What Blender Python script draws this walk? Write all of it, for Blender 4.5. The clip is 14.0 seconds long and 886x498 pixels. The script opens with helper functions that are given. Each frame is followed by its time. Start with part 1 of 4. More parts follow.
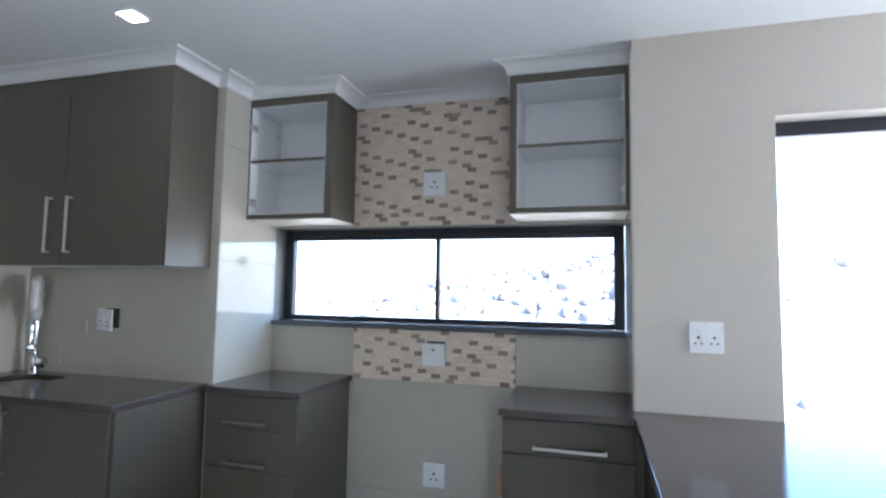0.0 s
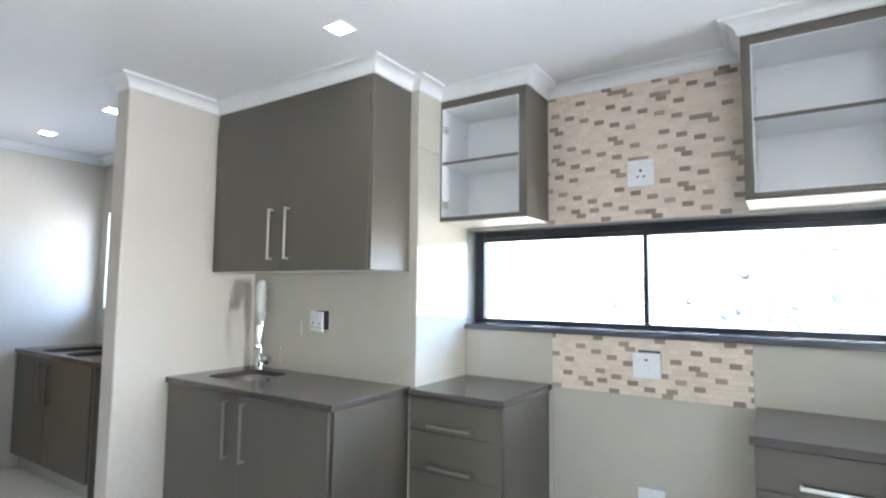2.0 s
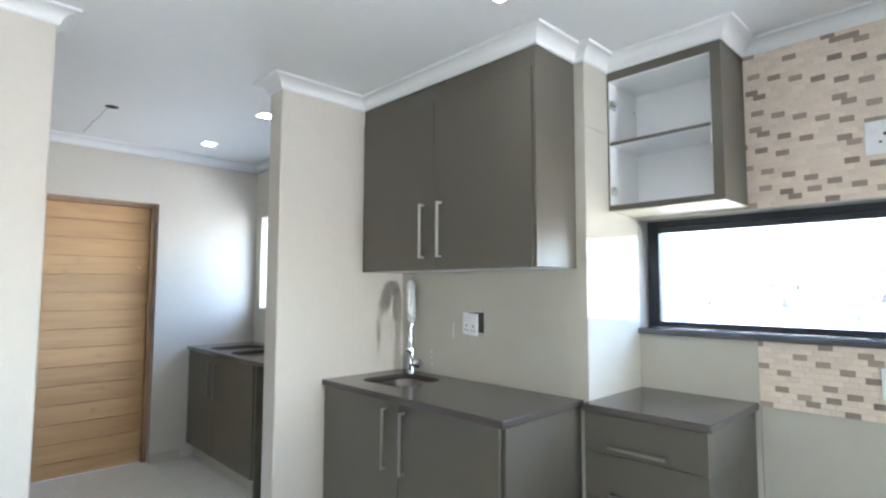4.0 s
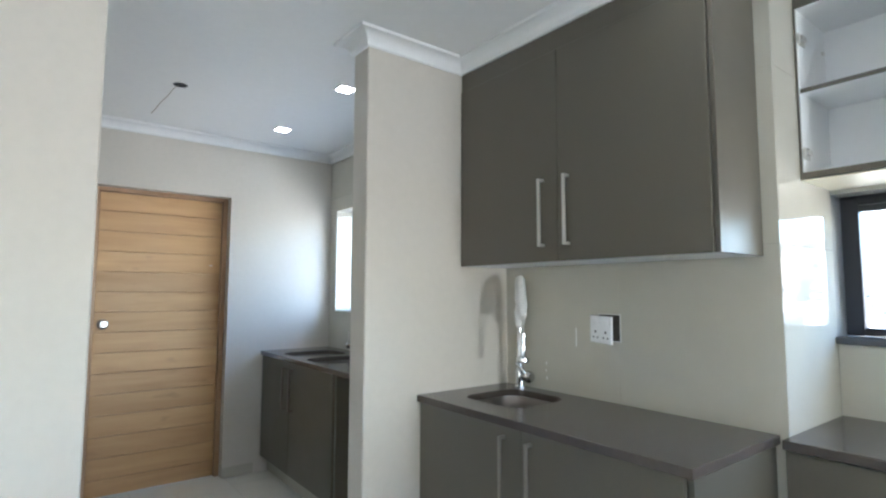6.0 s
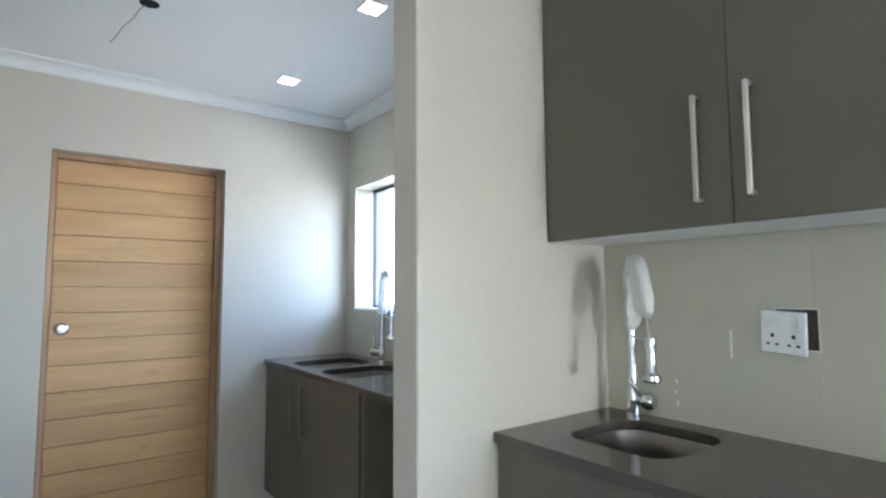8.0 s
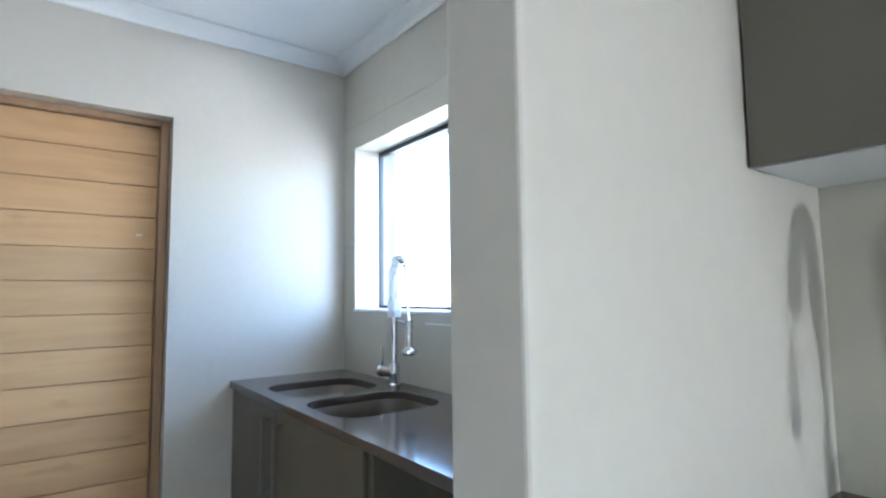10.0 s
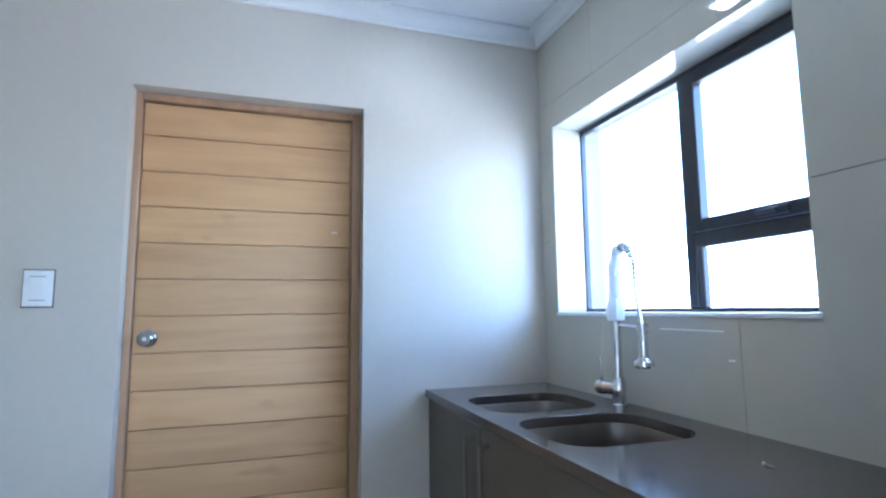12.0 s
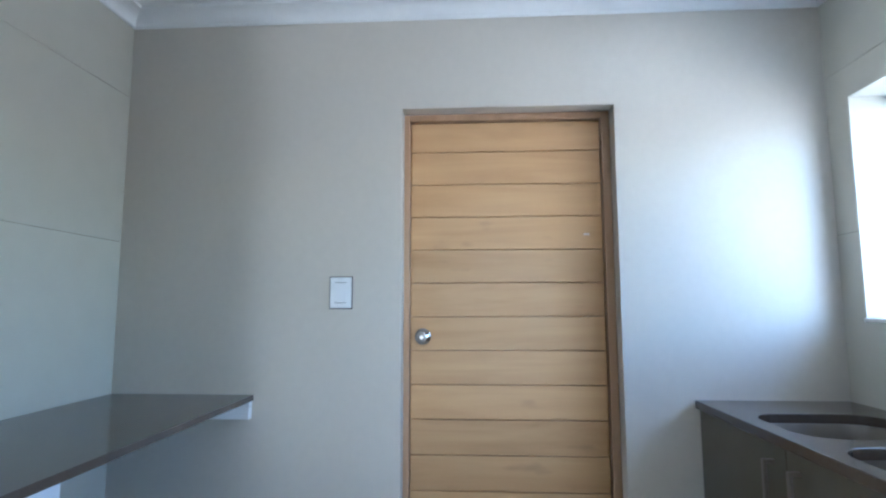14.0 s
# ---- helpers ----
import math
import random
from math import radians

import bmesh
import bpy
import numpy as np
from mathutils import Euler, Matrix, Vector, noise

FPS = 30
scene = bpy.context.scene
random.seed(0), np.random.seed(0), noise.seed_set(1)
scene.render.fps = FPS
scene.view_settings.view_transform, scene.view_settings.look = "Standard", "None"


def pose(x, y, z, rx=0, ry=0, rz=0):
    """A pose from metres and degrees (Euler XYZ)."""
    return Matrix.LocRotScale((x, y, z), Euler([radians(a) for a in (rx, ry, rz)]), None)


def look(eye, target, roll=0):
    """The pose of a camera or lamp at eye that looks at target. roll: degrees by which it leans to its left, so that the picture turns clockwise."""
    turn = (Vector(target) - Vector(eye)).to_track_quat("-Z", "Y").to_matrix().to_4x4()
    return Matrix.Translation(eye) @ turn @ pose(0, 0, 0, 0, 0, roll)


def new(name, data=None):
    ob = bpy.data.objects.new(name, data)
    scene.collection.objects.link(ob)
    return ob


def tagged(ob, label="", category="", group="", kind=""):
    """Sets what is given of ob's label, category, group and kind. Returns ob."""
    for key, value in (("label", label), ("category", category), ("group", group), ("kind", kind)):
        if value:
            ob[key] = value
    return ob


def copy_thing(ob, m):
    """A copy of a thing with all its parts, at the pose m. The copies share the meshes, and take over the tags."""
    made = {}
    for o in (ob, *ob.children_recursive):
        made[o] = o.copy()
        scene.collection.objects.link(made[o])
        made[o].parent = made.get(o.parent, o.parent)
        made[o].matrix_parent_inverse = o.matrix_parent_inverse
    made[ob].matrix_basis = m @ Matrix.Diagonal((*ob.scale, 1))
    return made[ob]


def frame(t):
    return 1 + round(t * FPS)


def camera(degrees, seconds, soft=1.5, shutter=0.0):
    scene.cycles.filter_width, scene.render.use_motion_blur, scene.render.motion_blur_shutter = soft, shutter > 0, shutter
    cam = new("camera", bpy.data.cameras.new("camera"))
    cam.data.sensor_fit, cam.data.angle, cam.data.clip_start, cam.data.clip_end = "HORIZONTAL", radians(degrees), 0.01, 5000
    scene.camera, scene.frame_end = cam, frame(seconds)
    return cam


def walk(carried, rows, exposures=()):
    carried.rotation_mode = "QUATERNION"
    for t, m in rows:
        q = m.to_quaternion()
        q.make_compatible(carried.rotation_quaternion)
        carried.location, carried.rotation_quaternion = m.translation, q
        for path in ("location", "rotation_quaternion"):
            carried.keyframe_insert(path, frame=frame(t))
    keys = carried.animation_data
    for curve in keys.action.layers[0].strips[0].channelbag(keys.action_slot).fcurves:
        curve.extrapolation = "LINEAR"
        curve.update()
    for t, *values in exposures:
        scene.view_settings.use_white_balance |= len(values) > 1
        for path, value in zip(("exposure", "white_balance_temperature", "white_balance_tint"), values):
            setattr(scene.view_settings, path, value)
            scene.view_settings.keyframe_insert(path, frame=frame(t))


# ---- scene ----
cam = camera(79.72, 14.0, 2.3)
PATH = [
    (0, (-0.194, -0.030, 1.394), (-0.743, 1.887, 1.545), 0.89),
    (0.5, (-0.216, -0.009, 1.392), (-0.942, 1.849, 1.540), 0.83),
    (1, (-0.229, 0.042, 1.388), (-1.128, 1.822, 1.534), 0.76),
    (1.5, (-0.349, 0.070, 1.391), (-1.353, 1.793, 1.545), 0.67),
    (2, (-0.452, 0.062, 1.387), (-1.542, 1.732, 1.543), 0.61),
    (2.5, (-0.530, 0.078, 1.389), (-1.702, 1.692, 1.536), 0.50),
    (3, (-0.629, 0.118, 1.401), (-1.886, 1.667, 1.547), 0.43),
    (3.5, (-0.718, 0.154, 1.405), (-2.065, 1.626, 1.550), 0.34),
    (4, (-0.796, 0.159, 1.394), (-2.231, 1.545, 1.540), 0.15),
    (6.5, (-1.524, 0.387, 1.350), (-3.111, 1.592, 1.512), 0.18),
    (7, (-1.703, 0.445, 1.345), (-3.286, 1.657, 1.500), -0.17),
    (7.5, (-1.934, 0.538, 1.346), (-3.526, 1.738, 1.508), -0.20),
    (8, (-2.144, 0.626, 1.318), (-3.741, 1.820, 1.478), -0.32),
    (10.5, (-3.148, 1.089, 1.271), (-4.744, 2.281, 1.445), -0.90),
    (11, (-3.278, 1.081, 1.254), (-4.915, 2.215, 1.446), -0.86),
    (11.5, (-3.360, 1.104, 1.238), (-5.122, 2.026, 1.454), -0.94),
    (12, (-3.367, 1.108, 1.229), (-5.252, 1.738, 1.456), -0.56),
    (12.5, (-3.403, 1.015, 1.232), (-5.346, 1.432, 1.461), -0.42),
    (13, (-3.422, 0.954, 1.219), (-5.396, 1.168, 1.465), -0.26),
    (13.5, (-3.426, 0.892, 1.235), (-5.411, 0.948, 1.469), -0.17),
    (14, (-3.401, 0.908, 1.258), (-5.387, 0.795, 1.473), -0.12),
]
EXPOSURES = [(0.0, 3.5, 5200, 11), (0.5, 3.97, 5300, 10), (1.0, 4.26, 5400, 10), (2.5, 4.57, 5500, 9), (4.0, 4.45, 5500, 8), (6.5, 4.15, 5450, 6), (7.0, 4.28, 5400, 6), (8.0, 4.3, 5400, 6), (10.5, 4.4, 5050, 6), (12.0, 4.4, 4700, 8), (13.0, 4.1, 4750, 7), (14.0, 4.35, 4900, 6)]
walk(cam, [(t, look(eye, target, roll)) for t, eye, target, roll in PATH], EXPOSURES)

# ---------------------------------------------------------------- world, sun, light
world = bpy.data.worlds.new("sky")
scene.world = world
world.use_nodes = True
wn = world.node_tree
wn.nodes.clear()
sky = wn.nodes.new("ShaderNodeTexSky")
sky.sky_type = "NISHITA"
sky.sun_disc = False
sky.sun_elevation = radians(42)
sky.sun_rotation = radians(120)
sky_bg = wn.nodes.new("ShaderNodeBackground")
sky_bg.inputs["Strength"].default_value = 0.15
sky_out = wn.nodes.new("ShaderNodeOutputWorld")
wn.links.new(sky.outputs[0], sky_bg.inputs["Color"])
wn.links.new(sky_bg.outputs[0], sky_out.inputs["Surface"])

sun_data = bpy.data.lights.new("sun", "SUN")
sun_data.energy = 4.5
sun_data.angle = radians(0.5)
sun_data.color = (1.0, 0.95, 0.88)
sun = new("sun", sun_data)
sun.matrix_world = look((0, 0, 0), (-math.cos(radians(30)) * math.cos(radians(42)), math.sin(radians(30)) * math.cos(radians(42)), -math.sin(radians(42))))

# added fill lamp at the unseen east opening, throws the tap's shadow
east_fill_data = bpy.data.lights.new("east_fill_lamp", "AREA")
east_fill_data.shape = "RECTANGLE"
east_fill_data.size, east_fill_data.size_y = 0.7, 0.6
east_fill_data.energy = 5.0
east_fill_data.color = (1.0, 0.95, 0.88)
east_fill = new("east_fill_lamp", east_fill_data)
east_fill.matrix_world = look((3.19, 1.95, 1.25), (0.0, 1.95, 1.25))

# area lamp added outside the scullery window to strengthen its sky light
scullery_light_data = bpy.data.lights.new("scullery_window_fill", "AREA")
scullery_light_data.shape = "RECTANGLE"
scullery_light_data.size, scullery_light_data.size_y = 1.10, 0.78
scullery_light_data.energy = 0.35
scullery_light_data.color = (0.96, 0.98, 1.0)
scullery_light = new("scullery_window_fill", scullery_light_data)
scullery_light.matrix_world = look((-4.814, 2.50, 1.624), (-4.814, 0.0, 1.624))


# ---------------------------------------------------------------- materials
def material(name, colour, rough=0.5, metal=0.0, grain=0.06, scale=30.0, bump=0.0, bump_scale=200.0, vary=0.0, spec=0.5, large=0.05, large_scale=1.5, stretch=(1, 1, 1), coat=0.0):
    m = bpy.data.materials.new(name)
    m.use_nodes = True
    t = m.node_tree
    b = t.nodes["Principled BSDF"]
    b.inputs["Roughness"].default_value = rough
    b.inputs["Metallic"].default_value = metal
    b.inputs["Specular IOR Level"].default_value = spec
    b.inputs["Coat Weight"].default_value = coat
    b.inputs["Coat Roughness"].default_value = 0.08
    co = t.nodes.new("ShaderNodeTexCoord")
    mp = t.nodes.new("ShaderNodeMapping")
    mp.inputs["Scale"].default_value = stretch
    t.links.new(co.outputs["Object"], mp.inputs["Vector"])

    def noise_node(s, detail):
        n = t.nodes.new("ShaderNodeTexNoise")
        n.inputs["Scale"].default_value = s
        n.inputs["Detail"].default_value = detail
        t.links.new(mp.outputs[0], n.inputs["Vector"])
        return n.outputs["Fac"]

    def gain(fac, amount, base=1.0):
        r = t.nodes.new("ShaderNodeMapRange")
        r.inputs["From Min"].default_value, r.inputs["From Max"].default_value = 0.25, 0.75
        r.inputs["To Min"].default_value, r.inputs["To Max"].default_value = base - amount, base + amount
        t.links.new(fac, r.inputs["Value"])
        return r.outputs[0]

    value = gain(noise_node(scale, 6), grain)
    for other in ([gain(noise_node(large_scale, 3), large)] if large else []):
        mul = t.nodes.new("ShaderNodeMath")
        mul.operation = "MULTIPLY"
        t.links.new(value, mul.inputs[0])
        t.links.new(other, mul.inputs[1])
        value = mul.outputs[0]
    if vary:
        info = t.nodes.new("ShaderNodeObjectInfo")
        r = t.nodes.new("ShaderNodeMapRange")
        r.inputs["To Min"].default_value, r.inputs["To Max"].default_value = 1 - vary, 1 + vary
        t.links.new(info.outputs["Random"], r.inputs["Value"])
        mul = t.nodes.new("ShaderNodeMath")
        mul.operation = "MULTIPLY"
        t.links.new(value, mul.inputs[0])
        t.links.new(r.outputs[0], mul.inputs[1])
        value = mul.outputs[0]
    sc = t.nodes.new("ShaderNodeVectorMath")
    sc.operation = "SCALE"
    sc.inputs[0].default_value = colour
    t.links.new(value, sc.inputs["Scale"])
    t.links.new(sc.outputs[0], b.inputs["Base Color"])
    rr = gain(noise_node(large_scale * 4, 4), 0.12 * rough, rough)
    t.links.new(rr, b.inputs["Roughness"])
    if bump:
        bn = t.nodes.new("ShaderNodeBump")
        bn.inputs["Strength"].default_value = bump
        bn.inputs["Distance"].default_value = 0.002
        t.links.new(noise_node(bump_scale, 5), bn.inputs["Height"])
        t.links.new(bn.outputs[0], b.inputs["Normal"])
    return m


def glow(name, colour, strength):
    m = bpy.data.materials.new(name)
    m.use_nodes = True
    t = m.node_tree
    t.nodes.clear()
    e = t.nodes.new("ShaderNodeEmission")
    e.inputs["Color"].default_value = (*colour, 1)
    e.inputs["Strength"].default_value = strength
    o = t.nodes.new("ShaderNodeOutputMaterial")
    t.links.new(e.outputs[0], o.inputs["Surface"])
    return m


def wood_material(name, dark, light, scale=6.0, rough=0.42, along=0):
    m = material(name, light, rough, grain=0.05, scale=60, bump=0.15, bump_scale=90, large=0.0, stretch=(1, 1, 1))
    t = m.node_tree
    b = t.nodes["Principled BSDF"]
    co = t.nodes.new("ShaderNodeTexCoord")
    info = t.nodes.new("ShaderNodeObjectInfo")
    shift = t.nodes.new("ShaderNodeVectorMath")
    shift.operation = "MULTIPLY_ADD"
    comb = t.nodes.new("ShaderNodeCombineXYZ")
    for k in range(3):
        t.links.new(info.outputs["Random"], comb.inputs[k])
    shift.inputs[1].default_value = (7.3, 11.1, 5.7)
    t.links.new(comb.outputs[0], shift.inputs[0])
    t.links.new(co.outputs["Object"], shift.inputs[2])
    mp = t.nodes.new("ShaderNodeMapping")
    stretch = [9.0, 9.0, 9.0]
    stretch[along] = 0.9
    mp.inputs["Scale"].default_value = stretch
    t.links.new(shift.outputs[0], mp.inputs["Vector"])
    n = t.nodes.new("ShaderNodeTexNoise")
    n.inputs["Scale"].default_value, n.inputs["Detail"].default_value, n.inputs["Distortion"].default_value = scale / 4, 7, 0.8
    t.links.new(mp.outputs[0], n.inputs["Vector"])
    ramp = t.nodes.new("ShaderNodeValToRGB")
    ramp.color_ramp.elements[0].position, ramp.color_ramp.elements[1].position = 0.28, 0.66
    ramp.color_ramp.elements[0].color, ramp.color_ramp.elements[1].color = (*dark, 1), (*light, 1)
    t.links.new(n.outputs["Fac"], ramp.inputs["Fac"])
    r = t.nodes.new("ShaderNodeMapRange")
    r.inputs["To Min"].default_value, r.inputs["To Max"].default_value = 0.86, 1.10
    t.links.new(info.outputs["Random"], r.inputs["Value"])
    spots = t.nodes.new("ShaderNodeMapping")
    spread = [9.0, 9.0, 9.0]
    spread[along] = 3.2
    spots.inputs["Scale"].default_value = spread
    t.links.new(shift.outputs[0], spots.inputs["Vector"])
    knots = t.nodes.new("ShaderNodeTexNoise")
    knots.inputs["Scale"].default_value, knots.inputs["Detail"].default_value = 1.6, 2
    t.links.new(spots.outputs[0], knots.inputs["Vector"])
    knot = t.nodes.new("ShaderNodeMapRange")
    knot.inputs["From Min"].default_value, knot.inputs["From Max"].default_value = 0.66, 0.78
    knot.inputs["To Min"].default_value, knot.inputs["To Max"].default_value = 1.0, 0.8
    t.links.new(knots.outputs["Fac"], knot.inputs["Value"])
    tone = t.nodes.new("ShaderNodeMath")
    tone.operation = "MULTIPLY"
    t.links.new(r.outputs[0], tone.inputs[0])
    t.links.new(knot.outputs[0], tone.inputs[1])
    sc = t.nodes.new("ShaderNodeVectorMath")
    sc.operation = "SCALE"
    t.links.new(ramp.outputs[0], sc.inputs[0])
    t.links.new(tone.outputs[0], sc.inputs["Scale"])
    t.links.new(sc.outputs[0], b.inputs["Base Color"])
    return m


def glass_material(name):
    m = bpy.data.materials.new(name)
    m.use_nodes = True
    t = m.node_tree
    t.nodes.clear()
    tr = t.nodes.new("ShaderNodeBsdfTransparent")
    gl = t.nodes.new("ShaderNodeBsdfGlossy")
    gl.inputs["Roughness"].default_value = 0.02
    mix = t.nodes.new("ShaderNodeMixShader")
    lw = t.nodes.new("ShaderNodeLayerWeight")
    lw.inputs["Blend"].default_value = 0.5
    pw = t.nodes.new("ShaderNodeMath")
    pw.operation = "POWER"
    pw.inputs[1].default_value = 4.0
    fr = t.nodes.new("ShaderNodeMapRange")
    fr.inputs["To Min"].default_value, fr.inputs["To Max"].default_value = 0.03, 0.7
    t.links.new(lw.outputs["Facing"], pw.inputs[0])
    t.links.new(pw.outputs[0], fr.inputs["Value"])
    o = t.nodes.new("ShaderNodeOutputMaterial")
    t.links.new(fr.outputs[0], mix.inputs[0])
    t.links.new(tr.outputs[0], mix.inputs[1])
    t.links.new(gl.outputs[0], mix.inputs[2])
    t.links.new(mix.outputs[0], o.inputs["Surface"])
    return m


PAINT = material("beige wall paint", (0.60, 0.555, 0.485), 0.45, bump=0.12, bump_scale=160, grain=0.02, large=0.03, large_scale=1.2)
CEILING = material("white ceiling paint", (0.84, 0.84, 0.83), 0.7, bump=0.12, bump_scale=120, grain=0.015, large=0.025, large_scale=0.9)
CORNICE = material("white cornice paint", (0.82, 0.82, 0.81), 0.5, grain=0.015, large=0.02)
TILE = material("polished beige wall tile", (0.525, 0.50, 0.42), 0.035, grain=0.025, scale=9, large=0.02, large_scale=2.0, vary=0.015, bump=0.02, bump_scale=6)
GROUT = material("grey tile grout", (0.31, 0.295, 0.26), 0.85, bump=0.3)
FLOOR_TILE = material("polished cream floor tile", (0.68, 0.67, 0.61), 0.12, grain=0.03, scale=7, vary=0.02, large=0.02)
TAUPE = material("taupe cabinet board", (0.112, 0.100, 0.076), 0.36, grain=0.03, scale=160, large=0.02, bump=0.06, bump_scale=500)
INSIDE = material("white melamine board", (0.85, 0.86, 0.86), 0.35, grain=0.01, large=0.02)
# cream tint puts the warm light bounced from below into the undersides
CREAM = material("melamine tinted for warm bounce", (0.74, 0.69, 0.53), 0.4, grain=0.02, large=0.03)
QUARTZ = material("dark grey quartz worktop", (0.082, 0.067, 0.057), 0.13, grain=0.16, scale=420, large=0.05, spec=0.6)
STEEL = material("brushed stainless steel", (0.25, 0.225, 0.205), 0.34, metal=1.0, grain=0.05, scale=200, stretch=(1, 12, 1))
CHROME = material("polished chrome", (0.66, 0.67, 0.69), 0.08, metal=1.0, grain=0.01)
KNOB = material("grey steel knob", (0.36, 0.35, 0.34), 0.2, metal=1.0, grain=0.03)
HANDLE = material("satin nickel bar", (0.68, 0.67, 0.64), 0.32, metal=1.0, grain=0.03, scale=200)
# darker and rougher than HANDLE
DULL = material("dull dark nickel bar", (0.30, 0.275, 0.245), 0.42, metal=0.9, grain=0.06, scale=120)
DARK = material("painted hole shade", (0.012, 0.012, 0.013), 0.8, grain=0.1)
# brown-black of the flat sheet that stands for the shade inside a box
BOX_INSIDE = material("painted box shade", (0.06, 0.052, 0.045), 0.8, grain=0.2)
FRAME = material("charcoal aluminium frame", (0.030, 0.032, 0.040), 0.35, metal=0.3, grain=0.03, bump=0.04, bump_scale=400)
PLASTIC = material("white switch plastic", (0.85, 0.86, 0.87), 0.28, grain=0.01, large=0.01)
WRAP = material("milky plastic wrapping", (0.72, 0.71, 0.69), 0.5, grain=0.06, scale=40, bump=0.6, bump_scale=40)
WRAP_THIN = material("thin milky plastic film", (0.85, 0.85, 0.85), 0.4, grain=0.05, scale=40, bump=0.6, bump_scale=40)
WRAP_THIN.node_tree.nodes["Principled BSDF"].inputs["Alpha"].default_value = 0.9
film_tree = WRAP_THIN.node_tree
film_glow = film_tree.nodes.new("ShaderNodeBsdfTranslucent")
film_glow.inputs["Color"].default_value = (0.9, 0.9, 0.9, 1)
film_mix = film_tree.nodes.new("ShaderNodeMixShader")
film_mix.inputs[0].default_value = 0.65
film_tree.links.new(film_tree.nodes["Principled BSDF"].outputs[0], film_mix.inputs[1])
film_tree.links.new(film_glow.outputs[0], film_mix.inputs[2])
film_tree.links.new(film_mix.outputs[0], film_tree.nodes["Material Output"].inputs["Surface"])
RUBBER = material("black plastic", (0.02, 0.02, 0.022), 0.5)
GLASS = glass_material("clear window glass")
WOOD = wood_material("oiled golden plank", (0.475, 0.276, 0.112), (0.585, 0.358, 0.160), along=1)
JAMB = wood_material("brown door frame wood", (0.34, 0.205, 0.110), (0.44, 0.275, 0.155), along=2)
BRICK_LIGHT = material("cream mosaic stone", (0.74, 0.635, 0.525), 0.5, grain=0.12, scale=26, vary=0.07, large=0.05, bump=0.25, bump_scale=90)
BRICK_DARK = material("brown mosaic stone", (0.335, 0.265, 0.20), 0.5, grain=0.14, scale=30, vary=0.25, bump=0.25, bump_scale=90)
MORTAR = material("sandy mosaic joint", (0.70, 0.595, 0.49), 0.8, grain=0.08, bump=0.3)
LAMP = glow("lit white diffuser", (1.0, 0.96, 0.90), 5.0)
SILL = material("dark stone sill", (0.10, 0.10, 0.105), 0.2, grain=0.12, scale=300)
EARTH = material("dry pale soil", (0.33, 0.295, 0.25), 0.9, grain=0.15, scale=3, large=0.15, large_scale=0.3, bump=0.4, bump_scale=12)
ROCK = material("weathered grey rock", (0.16, 0.155, 0.147), 0.85, grain=0.25, scale=3, large=0.25, large_scale=0.8, bump=0.6, bump_scale=14)
BRASS_SPOT = material("copper wire sheath", (0.30, 0.25, 0.20), 0.5)


# ---------------------------------------------------------------- mesh helpers
def box(bm, x0, x1, y0, y1, z0, z1):
    v = [bm.verts.new((x, y, z)) for x in (x0, x1) for y in (y0, y1) for z in (z0, z1)]
    for f in ((0, 1, 3, 2), (4, 6, 7, 5), (0, 4, 5, 1), (2, 3, 7, 6), (0, 2, 6, 4), (1, 5, 7, 3)):
        bm.faces.new([v[k] for k in f])
    return v


def boxes(*rows):
    bm = bmesh.new()
    for r in rows:
        box(bm, *r)
    return bm


def soft_box(x0, x1, y0, y1, z0, z1, r=0.002, seg=1):
    bm = boxes((x0, x1, y0, y1, z0, z1))
    bmesh.ops.bevel(bm, geom=bm.edges[:], offset=r, segments=seg, affect="EDGES", profile=0.5)
    return bm


def ring(axis, c, r, n, at):
    out = []
    for k in range(n):
        a = 2 * math.pi * k / n
        u, w = r * math.cos(a), r * math.sin(a)
        out.append({"z": (c[0] + u, c[1] + w, at), "x": (at, c[0] + u, c[1] + w), "y": (c[0] + u, at, c[1] + w)}[axis])
    return out


def loft(bm, rings, cap=True):
    rows = [[bm.verts.new(p) for p in r] for r in rings]
    n = len(rows[0])
    for a, b in zip(rows, rows[1:]):
        for k in range(n):
            bm.faces.new((a[k], a[(k + 1) % n], b[(k + 1) % n], b[k]))
    if cap:
        bm.faces.new(rows[0][::-1])
        bm.faces.new(rows[-1])
    return rows


def lathe(axis, c, profile, n=20):
    bm = bmesh.new()
    loft(bm, [ring(axis, c, max(r, 1e-4), n, at) for at, r in profile])
    return bm


def tube(points, r, n=10, radii=None):
    bm = bmesh.new()
    pts = [Vector(p) for p in points]
    rows = []
    side = None
    for k, p in enumerate(pts):
        d = (pts[min(k + 1, len(pts) - 1)] - pts[max(k - 1, 0)]).normalized()
        if side is None:
            side = d.orthogonal().normalized()
        side = (side - d * side.dot(d)).normalized()
        up = d.cross(side)
        rr = radii[k] if radii else r
        rows.append([tuple(p + (side * math.cos(2 * math.pi * j / n) + up * math.sin(2 * math.pi * j / n)) * rr) for j in range(n)])
    loft(bm, rows)
    return bm


def mesh_of(name, bm, mat, smooth=False):
    bmesh.ops.recalc_face_normals(bm, faces=bm.faces[:])
    me = bpy.data.meshes.new(name)
    bm.to_mesh(me)
    bm.free()
    me.materials.append(mat)
    if smooth:
        for p in me.polygons:
            p.use_smooth = True
        me.set_sharp_from_angle(angle=radians(35))
    return me


def thing(name, label, category, at=(0, 0, 0), kind="", group=""):
    ob = new(name)
    ob.location = at
    ob.empty_display_size = 0.1
    return tagged(ob, label, category, group, kind)


